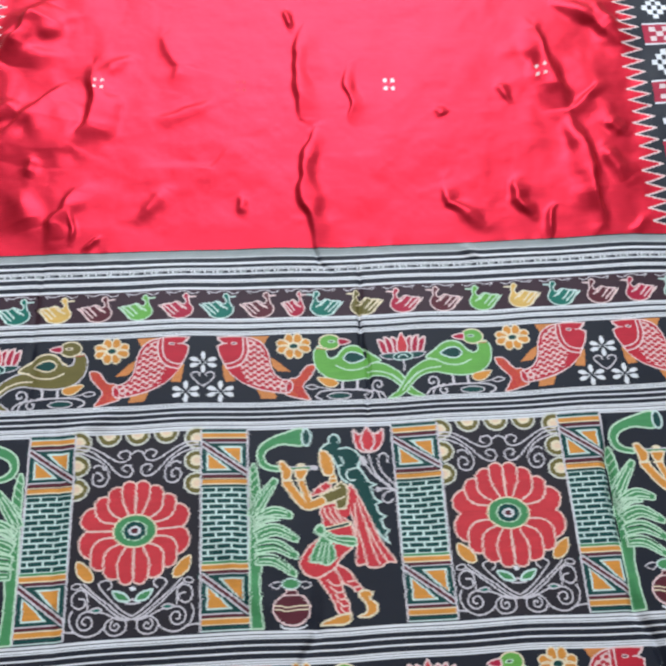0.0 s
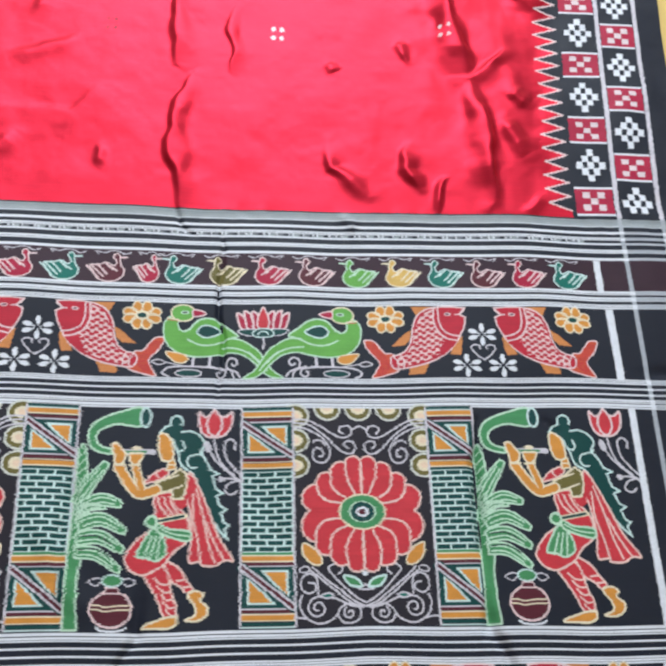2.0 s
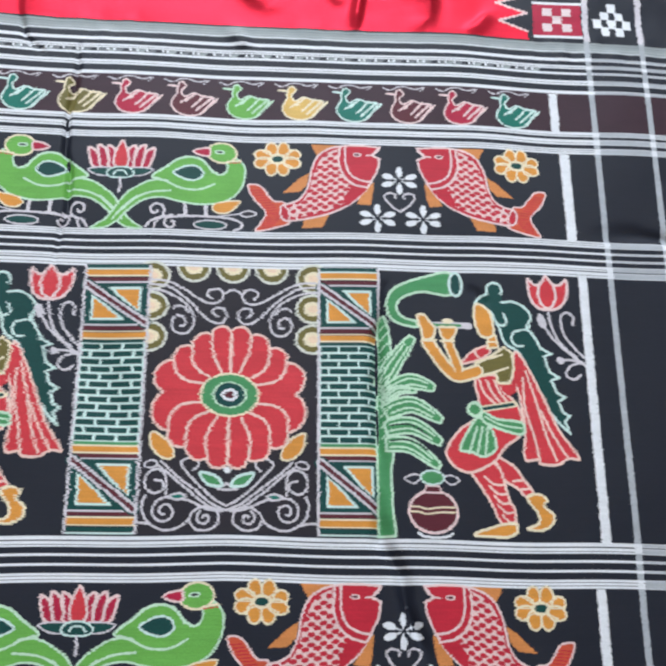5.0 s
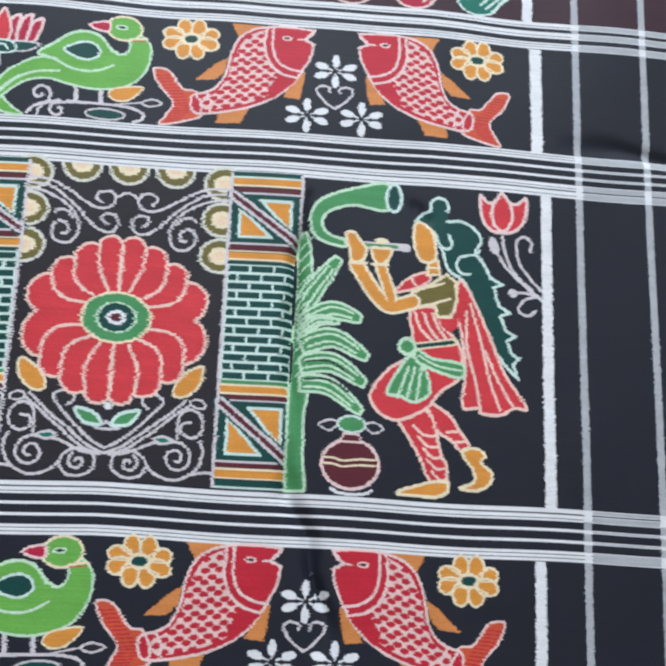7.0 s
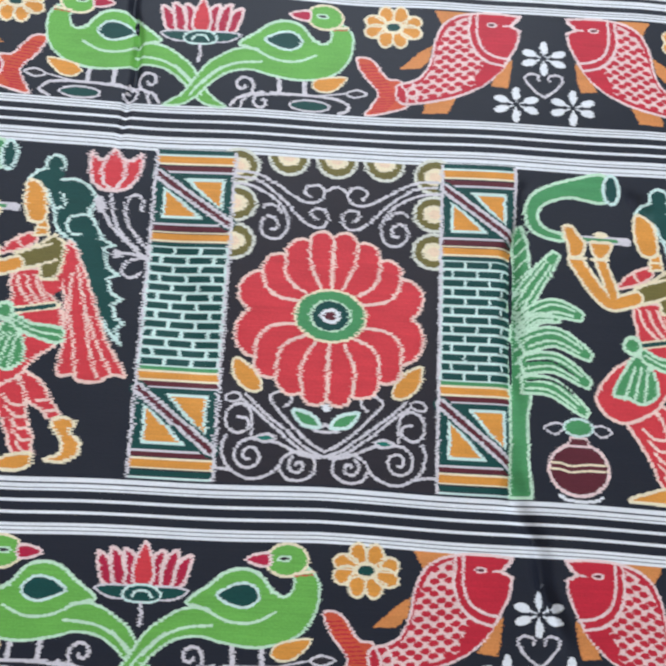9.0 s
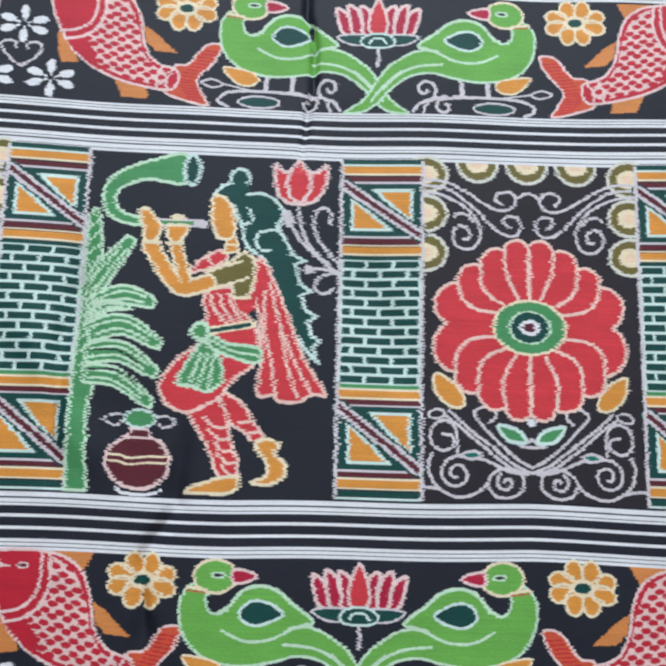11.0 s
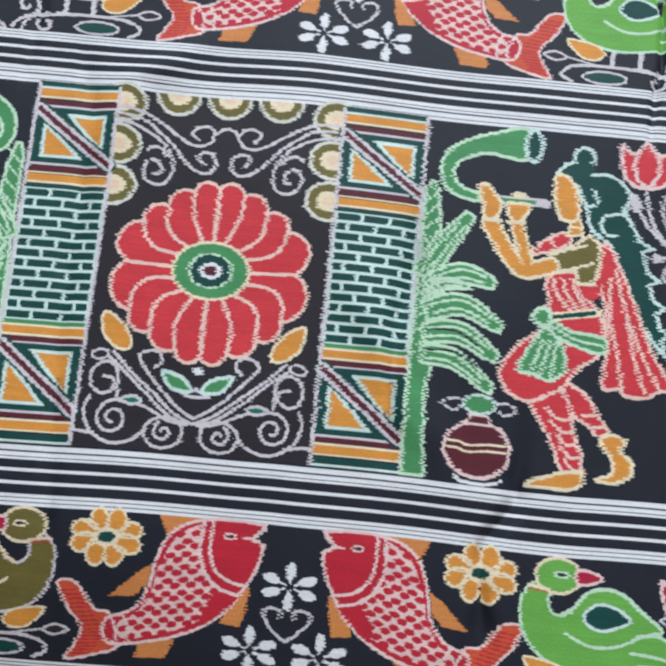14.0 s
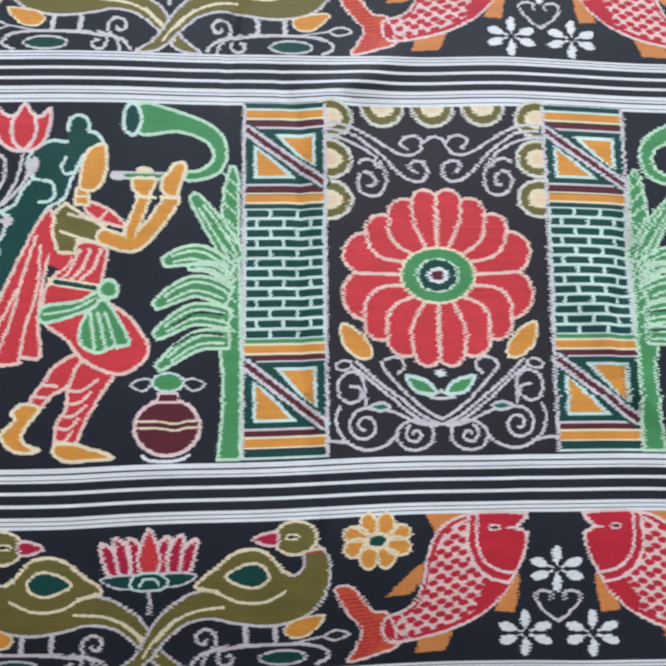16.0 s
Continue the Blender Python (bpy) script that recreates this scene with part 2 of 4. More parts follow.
class Loom:
    def __init__(self, u0, u1, v0, v1, du, dv, lattice, ground):
        self.u, self.v, self.du, self.dv, self.lattice = np.arange(u0, u1, du) + du / 2, np.arange(v0, v1, dv) + dv / 2, du, dv, lattice
        self.ids = np.zeros((len(self.v), len(self.u)), np.int32)
        self.colours = np.full(self.ids.shape, CODE[ground], np.int32)
        self.parts, self.dense = [], []
        self.pick = max(1, round(1.0 / dv))
        rng = np.random.default_rng(7)
        pick = np.arange(len(self.v)) // self.pick
        wander = rng.normal(0, 1, len(self.v))[pick]
        self.jitter = 0.5 * wander + np.where(pick % 2, 0.55, -0.55)
        self.at(0, 0)

    def at(self, x, y, flip=1, rough=0.0):
        self.ox, self.oy, self.flip, self.rough = x, y, flip, rough
        return self

    def begin(self, name, label="", over=None):
        """Starts a new part of the cloth, or with over a piece of that part."""
        self.parts.append((name, label, over))
        self.now = len(self.parts) - 1
        return self.now

    def _set(self, points):
        return np.array(points, float) * (self.flip, 1) + (self.ox, self.oy)

    def _window(self, p, pad):
        lo, hi = p.min(0) - pad, p.max(0) + pad
        i0, i1 = np.searchsorted(self.u, (lo[0], hi[0]))
        j0, j1 = np.searchsorted(self.v, (lo[1], hi[1]))
        x, y = np.meshgrid(self.u[i0:i1], self.v[j0:j1])
        return (slice(j0, j1), slice(i0, i1)), x + self.rough * self.jitter[j0:j1, None], y

    def _lay(self, where, mask, colour):
        self.colours[where][mask] = CODE[colour]
        self.ids[where][mask] = self.now

    def fill(self, points, colour, edge=None, width=1.5):
        p = self._set(points)
        where, x, y = self._window(p, 3)
        inside = np.zeros(x.shape, bool)
        for (ax, ay), (bx, by) in zip(p, np.roll(p, -1, 0)):
            if ay != by:
                inside ^= ((ay > y) != (by > y)) & (x < (bx - ax) * (y - ay) / (by - ay) + ax)
        self._lay(where, inside, colour)
        if edge:
            near = self._reach(np.vstack([p, p[:1]]), x, y)
            self._lay(where, near < np.where(inside, 0.72, 0.3) * width, edge)

    def line(self, points, width, colour):
        p = self._set(points)
        where, x, y = self._window(p, width + 3)
        self._lay(where, self._reach(p, x, y) < width / 2, colour)

    def _reach(self, p, x, y):
        """How far the points x, y lie from the line p."""
        near = np.full(x.shape, 99.0)
        for a, b in zip(p[:-1], p[1:]):
            way = b - a
            s = np.clip(((x - a[0]) * way[0] + (y - a[1]) * way[1]) / max(way @ way, 1e-9), 0, 1)
            near = np.minimum(near, np.hypot(x - a[0] - s * way[0], y - a[1] - s * way[1]))
        return near

    def bar(self, x0, x1, y0, y1, colour):
        self.fill([(x0, y0), (x1, y0), (x1, y1), (x0, y1)], colour)

    def bleed(self, spread, mixed):
        """Lets the dye run along the weft: every edge steps in and out from thread to thread and breaks up a little."""
        rng = np.random.default_rng(19)
        rows, cols = self.colours.shape
        knots = np.arange(0, cols + 9, 9)
        teeth = np.stack([np.interp(np.arange(cols), knots, rng.normal(0, spread, len(knots))) for _ in range(0, rows, self.pick)])
        teeth = np.repeat(teeth, self.pick, 0)[:rows]
        loose = rng.normal(0, mixed, (rows, cols)) * (rng.random((rows, cols)) < 0.6)
        at = np.clip(np.arange(cols) + np.rint((teeth + loose) / self.du).astype(int), 0, cols - 1)
        self.colours = np.take_along_axis(self.colours, at, 1)

    def cut(self, parent):
        """Cuts the finished weave into one mesh a part, all of them lying on the same folds."""
        key = self.ids * 64 + self.colours
        rows, cols = key.shape
        split = np.ones((rows, cols), bool)
        split[:, 1:] = key[:, 1:] != key[:, :-1]
        split[:, :: self.lattice] = True
        for u0, u1, low in self.dense:
            i0, i1 = np.searchsorted(self.u, (u0, u1))
            split[np.searchsorted(self.v, low) :, i0:i1:4] = True
        row, col = np.nonzero(split)
        end = np.r_[col[1:], cols]
        end[np.r_[row[1:] != row[:-1], True]] = cols
        u0, u1 = (self.u[0] - self.du / 2 + col * self.du) / 1000, (self.u[0] - self.du / 2 + end * self.du) / 1000
        v0, v1 = (self.v[row] - self.dv / 2) / 1000, (self.v[row] + self.dv / 2) / 1000
        owner, paint = self.ids[row, col], self.colours[row, col]
        corner_u, corner_v = np.stack([u0, u1, u1, u0], 1), np.stack([v0, v0, v1, v1], 1)
        place, normal = lie(corner_u, corner_v)
        made = {}
        order = np.argsort(owner, kind="stable")
        bounds = np.searchsorted(owner[order], np.arange(len(self.parts) + 1))
        for n, (name, label, over) in enumerate(self.parts):
            pick = order[bounds[n] : bounds[n + 1]]
            if not len(pick):
                continue
            mesh = bpy.data.meshes.new(name)
            count = len(pick)
            mesh.vertices.add(4 * count)
            mesh.loops.add(4 * count)
            mesh.polygons.add(count)
            mesh.vertices.foreach_set("co", place[pick].ravel())
            mesh.loops.foreach_set("vertex_index", np.arange(4 * count))
            mesh.polygons.foreach_set("loop_start", 4 * np.arange(count))
            used = sorted(set(paint[pick].tolist()))
            for c in used:
                mesh.materials.append(SILKS[c])
            mesh.polygons.foreach_set("material_index", np.searchsorted(used, paint[pick]))
            mesh.update(calc_edges=True)
            mesh.validate()
            mesh.normals_split_custom_set_from_vertices(normal[pick].reshape(-1, 3))
            made[n] = ob = new(name, mesh)
            ob.parent = made[over] if over in made else parent
            if label:
                tagged(ob, label)


saree = new("saree")
tagged(saree, "red and black silk saree with woven picture bands, spread flat", "saree")

# ---- the end panel ----
end_panel = Loom(-642, 642, -330, 363, 0.4, 0.5, 15, "black")
W = end_panel
W.begin("end_panel_ground", "black silk ground of the end panel")
W.begin("maroon_band", "dark maroon band behind the row of small birds")
W.bar(-642, 642, 262, 304, "maroon_ground")

# stripes across the whole width, as top and bottom edges
for top, bottom, colour in (
    (363, 361, "black"), (361, 349.5, "grey"), (358.6, 357.8, "thin_grey"), (354, 353.4, "pale_grey"), (351.6, 350.6, "white"), (343.6, 340.2, "white"), (335.6, 331.4, "white"), (327.5, 325.2, "white"), (318.6, 313.6, "white"), (307, 303.4, "white"),
    (262, 257, "white"), (254, 248.5, "white"), (244.5, 238.5, "white"), (149, 143, "white"), (138.4, 136.7, "white"), (131.4, 129.7, "white"),
    (125, 120.3, "white"), (119.3, 114, "white"), (-116, -119, "white"), (-120, -124.5, "white"), (-129.6, -131.3, "white"), (-137.2, -138.9, "white"),
    (-144.5, -151.5, "white"), (-241, -247, "white"), (-251, -254, "white"), (-258, -261, "white"), (-265, -270, "white"), (-271, -276, "white"),
):
    W.begin("stripe", colour + " woven stripe across the cloth" if colour != "white" else "")
    W.bar(-642, 642, bottom, top, colour)
    if colour == "white" and top - bottom > 4.2:
        for share in (0.34, 0.7) if top - bottom > 5.5 else (0.4,):
            W.bar(-642, 642, bottom + share * (top - bottom) - 0.25, bottom + share * (top - bottom) + 0.25, "black")
    if colour == "white":
        for x0, x1 in ((552, 642), (-642, -552)):
            W.bar(x0, x1, bottom + 0.3, top - 0.3, "line_grey")
for top, bottom in ((349.5, 344), (340, 336), (331, 327.5), (325, 319), (313, 307.5)):
    W.begin("stripe", "black woven stripe across the cloth")
    W.bar(-642, 642, bottom, top, "black")
W.begin("dashed_stripe", "grey and white dashed tie-dyed stripe")
for k in range(118):
    x = -640 + k * 9.7 + 3 * math.sin(k * 2.3)
    W.fill([(x, 327.6), (x + 5.5, 327.6), (x + 8.5, 330.9), (x + 2.5, 330.9)], "thin_grey" if k % 3 else "grey")
    W.bar(x - 1.5, x + 0.8, 328.5, 331, "white")

# upright lines near the selvedge
for x0, x1, spans in (
    (545.5, 551, ((363, -330),)), (601, 606.5, ((363, -330),)), (506, 514, ((303, 262),)), (511.5, 520.5, ((238, 149),)), (518, 526, ((114, -116),)), (510, 518, ((-152, -241),)),
):
    for side in (1, -1):
        for top, bottom in spans:
            W.at(0, 0, side, 0.5 if x0 < 530 else 0.1)
            W.begin("upright_line", "white upright line beside the selvedge")
            W.bar(x0, x1, bottom, top, "white" if x0 < 530 else "line_grey")
            if x0 > 530:
                for t, b in ((344, 340), (335, 331), (319, 313), (307, 303), (262, 257), (254, 248.5), (244.5, 238.5), (149, 143), (139, 136), (132, 129), (125, 114), (-116, -124), (-129.5, -132), (-137, -139.5), (-144.5, -151.5)):
                    W.bar(x0, x1, b, t, "white")


def duck(x, colour, side, small=1.0):
    W.at(x, 280, side, 0.5)
    W.begin("bird_motif", f"small {colour} woven bird motif with pale outline")
    pale = {"crimson": "pale_pink", "maroon": "pale_pink", "lime": "pale_green", "gold": "cream", "teal": "mint", "olive": "cream"}[colour]
    s = small
    W.fill(smooth([(-17 * s, -3), (-16 * s, -10), (-9 * s, -16), (2 * s, -17.5), (12 * s, -14), (17 * s, -6), (22 * s, 3), (12 * s, 4), (3 * s, 7), (-5 * s, 3), (-8 * s, 8), (-4 * s, 14), (-8 * s, 18.5), (-12 * s, 15), (-13 * s, 5)]), colour, pale, 1.6)
    W.line([(-12 * s, 13), (-20 * s, 13.5)], 2.2, pale)
    for a, b in (((2, -8), (13, 4.5)), ((6, -11), (20, 3)), ((11, -13), (25, 2)), ((-4, -2), (4, 6)), ((-9, -4), (-1, 2))):
        W.line([(a[0] * s, a[1]), (b[0] * s, b[1])], 2.0, pale)
    W.line(smooth([(-24 * s, 20), (-17 * s, 17.5), (-10 * s, 21), (-2 * s, 21.5), (6 * s, 19), (14 * s, 21)], False), 1.2, "scroll")
    W.line([(16 * s, 21), (12 * s, 17)], 1.0, "scroll")


for k, colour in enumerate(("teal", "olive", "crimson", "maroon", "lime", "gold", "teal", "maroon", "crimson", "teal")):
    duck(14 + 50.7 * k, colour, 1)
duck(-22, "crimson", -1, 0.7)
for k, colour in enumerate(("maroon", "teal", "crimson", "lime", "maroon", "gold", "teal", "crimson", "maroon")):
    duck(-66 - 50.5 * k, colour, -1)


def fish(x, y, side, rough):
    W.at(x, y, side, rough)
    one = W.begin("fish_motif", "red woven fish motif with scales and orange fins")
    for fin in ([(277, 237), (306, 237), (288, 225), (284, 224)], [(276, 208), (268, 203), (252, 188), (267, 189), (274, 196)], [(325, 193), (335, 200), (333, 184), (331, 176.5), (319, 177.5)], [(272, 163), (294, 167), (288, 154), (270, 153.5)]):
        W.fill(fin, "fin_orange")
    W.fill(smooth([(254, 178), (244, 180.5), (234, 193.5), (227, 196.5), (221, 194.5), (226, 182), (237, 169), (233, 158.5), (229, 149.8), (247, 153.5), (260, 160)]), "tail_orange", "pale_pink", 1.6)
    for k in range(10):
        W.line([(224 + 1.6 * k, 190 - 2.5 * k), (233 + 1.9 * k, 190.5 - 2.4 * k)], 0.9, "fish_red")
    for k in range(7):
        W.line([(233 + 0.8 * k, 153 + 2.2 * k), (243 + 1.5 * k, 154.5 + 2.0 * k)], 0.9, "fish_red")
    W.fill(np.vstack([smooth([(334, 227.6), (340, 224), (339, 214), (334, 203), (327, 191), (317, 180), (303, 171), (285, 164.5), (259, 160), (251, 164), (251, 175), (262, 179), (270, 185), (275, 196), (278, 213), (284, 226), (294, 233.5), (307, 237), (322, 238), (341, 236.5)], False), [(340, 233)]]), "fish_red", "pale_pink", 1.8)
    body = smooth([(305, 233), (303, 218), (308, 205), (320, 195), (312, 182), (300, 174), (284, 168), (262, 164), (259, 173), (268, 178), (276, 190), (280, 207), (287, 223), (295, 230)])
    W.begin("scale_net", "pale pink net of scales on red", one)
    W.rough = 0.45 * rough
    W.fill(body, "scale_pink")
    closed = np.vstack([body, body[:1]])
    for r in range(24):
        for q in range(9):
            cx, cy = 253 + 9.4 * q + (4.7 if r % 2 else 0), 152 + 3.75 * r + 0.16 * (9.4 * q - 40)
            crossed = False
            for (ax, ay), (bx, by) in zip(closed[:-1], closed[1:]):
                if (ay > cy) != (by > cy) and cx < (bx - ax) * (cy - ay) / (by - ay) + ax:
                    crossed = not crossed
            if crossed:
                W.fill(oval(cx, cy, 3.3, 1.9, 10, 12), "fish_red")
    W.rough = rough
    W.begin("belly", "plain red belly", one)
    W.fill(smooth([(317, 197.5), (329, 195), (320, 184), (309, 175.5), (308, 184)]), "fish_red")
    for pts in ([(304, 235), (303, 218), (308, 205), (316, 197.5), (328, 194.5)], [(309, 235), (309, 219), (313, 208), (322, 202), (333, 200)]):
        W.begin("gill_line", "pale pink curved gill line", one)
        W.line(smooth(pts, False), 1.9, "pale_pink")
    for pts in ([(254, 176), (258, 169), (258, 161)], [(261, 178), (265, 171), (265, 162)]):
        W.begin("tail_line", "pale pink line before the tail", one)
        W.line(smooth(pts, False), 1.7, "pale_pink")
    W.begin("mouth_line", "pale pink mouth line", one)
    W.line([(341, 236.5), (333.5, 228), (341, 224)], 1.8, "pale_pink")
    W.line([(333.5, 228), (328, 227.5)], 1.3, "pale_pink")
    W.begin("eye_mark", "pale-rimmed oval eye", one)
    W.fill(oval(320, 228, 3.6, 1.9, 0, 12), "maroon", "pale_pink", 1.2)


def star_group(x, y, rough):
    W.at(x, y, 1, rough)
    for cx, cy in ((0, 202.5), (-20.5, 164), (21, 164)):
        W.begin("star_flower", "small white woven star flower")
        for px, py, turn in ((0, 8.8, 90), (0, -8.8, 90), (10.8, 3.9, 14), (-10.8, 3.9, -14), (10.8, -3.9, -14), (-10.8, -3.9, 14)):
            W.fill(oval(cx + px, cy + py, 5.4, 2.9, turn, 14), "white")
            W.line([(cx + 0.25 * px, cy + 0.25 * py), (cx + 0.6 * px, cy + 0.6 * py)], 1.2, "white")
    W.begin("heart_scroll", "white woven heart-shaped scroll")
    for s in (1, -1):
        W.line(smooth([(0, 171), (7 * s, 176), (13 * s, 183), (13.5 * s, 187.5), (9 * s, 189.5), (4 * s, 188), (4 * s, 184.5)], False), 1.7, "scroll")


def rosette(x, y, rough):
    W.at(x, y, 1, rough)
    W.begin("rosette", "orange and cream woven eight-petalled flower")
    for k in range(8):
        a = radians(45 * k + 22.5)
        W.fill(oval(14.0 * math.cos(a), 9.6 * math.sin(a), 8.2, 5.9, 12 if k in (0, 4) else -12 if k in (3, 7) else 90, 18), "orange", "cream", 1.7)
    W.fill(oval(0, 0, 8.0, 5.6), "cream")
    for k in range(8):
        a = radians(45 * k)
        W.line([(6 * math.cos(a), 4 * math.sin(a)), (19 * math.cos(a), 11.5 * math.sin(a))], 1.3, "cream")
    W.fill(oval(0, 0, 5.0, 3.2), "dark_green")


def peafowl_pair(x, y, colour, pale, rough):
    """Two birds with crossing tails and a lotus between them."""
    mid = 108
    for side in (-1, 1):
        W.at(x - side * mid, y, side, rough)
        one = W.begin("peafowl_motif", f"{colour} woven long-tailed bird motif with pale outline")
        for lx in (166, 184):
            W.line([(lx, 176), (lx + 1, 163)], 3.2, "scroll")
            W.line([(lx - 5, 162.5), (lx + 5, 162.5)], 1.6, "scroll")
        W.fill(smooth([(210, 222), (217, 215), (218.5, 206), (216.5, 194), (210, 184), (199, 177), (180, 173.5), (159, 176), (145, 179), (130, 176), (118, 167), (108, 156), (99, 150), (86, 149.5), (99, 160), (112, 180), (121, 188), (133, 195), (148, 198), (166, 201), (180, 202), (189, 207), (194, 204.5), (199.5, 206), (202, 213), (200, 219)]), colour, "scroll" if colour == "olive" else "pale_green", 1.7)
        W.fill(oval(197, 226.3, 13.6, 10.4), colour, "cream", 1.8)
        W.begin("wing", f"{colour} wing with a dark green eye", one)
        W.fill(smooth([(136, 199), (149, 210), (159, 218), (170, 220.5), (180, 217.5), (187, 209), (187, 199), (178, 193), (164, 192), (150, 195)]), colour)
        W.line(smooth([(150, 195.5), (136, 199), (149, 210), (159, 218), (170, 220.5), (180, 217.5), (188, 208.5), (194, 204.5)], False), 2.2, "cream" if colour == "olive" else "pale_green")
        W.fill(smooth([(154, 204.3), (164, 211), (174, 212), (180.5, 207), (180.5, 201.5), (173, 197), (163, 198.5)]), "dark_green", "mint" if colour == "lime" else "cream", 1.8)
        W.fill(oval(195, 227, 4.4, 1.9, 0, 14), "panel_ground", pale, 1.3)
        W.begin("beak", "crimson beak", one)
        W.fill(smooth([(186, 222.5), (178, 222.5), (171, 226), (176, 229.5), (186, 230.5)]), "crimson", "pale_pink", 1.7)
        W.rough = 0.3 * rough
        W.begin("feather_line", "pale curved feather line", one)
        W.line(smooth([(140, 198), (150, 194.5), (162, 189), (178, 188.5), (191, 194.5)], False), 1.8, pale)
        W.begin("feather_line", "pale curved feather line", one)
        W.line(smooth([(112, 167), (123, 178), (136, 184), (153, 186)], False), 1.8, pale)
        W.begin("feather_line", "pale curved feather line", one)
        W.line(smooth([(104, 158), (113, 170), (124, 180)], False), 1.7, pale)
        W.rough = rough
        W.begin("neck_ring", "cream and red ring round the neck", one)
        W.line([(202, 218), (214, 219.5)], 1.8, "cream")
        W.line([(203, 216.5), (214, 217.5)], 0.8, "red")
        W.begin("pond_scroll", "white scrolls round a dark green pond", one)
        W.fill(oval(189, 154.5, 14.5, 4.6), "dark_green", "scroll", 1.4)
        W.line(smooth([(152, 160), (168, 162), (196, 162.5), (212, 160), (217, 154), (210, 150)], False), 2.1, "scroll")
        W.line(spiral(141, 167, 8.5, -60, 1.1), 2.1, "scroll")
        W.line(smooth([(146, 160), (138, 157), (133, 151)], False), 2.2, "scroll")
        W.line(spiral(155, 155, 7.5, 90, 1.0), 2.1, "scroll")
        W.line(smooth([(140, 150), (143, 158), (150, 161)], False), 2.0, "scroll")
        W.begin("leaf", "small orange woven leaf", one)
        W.fill(smooth([(190, 170), (196, 166), (206, 168), (215, 179), (200, 178), (192, 175)]), "orange", "cream", 1.4)
        W.fill(smooth([(214, 166.5), (222, 170), (230, 167), (221, 163.5)]), "panel_ground", "scroll", 1.4)
        W.line([(190, 162), (214, 166.5)], 1.2, "scroll")
    W.at(x, y, 1, rough)
    lotus = W.begin("lotus_motif", "crimson woven lotus with white-edged petals")
    for base, tip, top in ((20.5, 27.5, 227.5), (14, 19.5, 230), (7.5, 11, 229.5), (0, 0, 235)):
        for side in (-1, 1) if base else (1,):
            W.at(x, y, side, rough)
            W.begin("petal", "", lotus)
            if base:
                W.fill(smooth([(base - 5.5, 207.5), (base - 4.5 + 0.3 * (tip - base), 217), (tip - 5, top - 3), (tip + 2, top), (tip + 0.5, 216), (base + 3.5, 207.5)]), "crimson", "pale_pink", 2.3)
            else:
                W.fill(smooth([(-4, 207.5), (-7, 214), (-5.5, 224), (0, top), (5.5, 224), (7, 214), (4, 207.5)]), "red", "pale_pink", 2.0)
    W.at(x, y, 1, rough)
    W.begin("lotus_leaf", "dark green leaf base with stem", lotus)
    for s in (1, -1):
        W.fill(smooth([(4 * s, 206), (16 * s, 208), (29 * s, 206), (20 * s, 200), (8 * s, 200)]), "dark_green", "scroll", 1.3)
    W.fill(smooth([(-12, 203), (-6, 208), (6, 208), (12, 203), (8, 198), (-8, 198)]), "dark_green", "mint", 1.5)
    W.line(smooth([(-6, 201), (-3, 204.5), (3, 204.5), (6, 201)], False), 1.6, "mint")
    W.line([(0, 197), (1, 190), (0, 184)], 2.2, "scroll")


for dx, dy in ((0, 0), (-6, -388.5)):
    for n, centre in enumerate((-137, 358, -632)):
        rough = (0.75, 0.45, 0.6)[n]
        fish(centre - 358 + dx, dy, 1, rough)
        fish(centre + 358 + dx, dy, -1, rough)
        star_group(centre + dx, dy, rough)
        if centre > -600:
            rosette(centre - 111 + dx, 222 + dy, rough)
        rosette(centre + 111 + dx, 222 + dy, rough)
    peafowl_pair(108 + dx, dy, "lime", "pale_green", 0.6)
    peafowl_pair(-387 + dx, dy, "olive", "cream", 0.75)


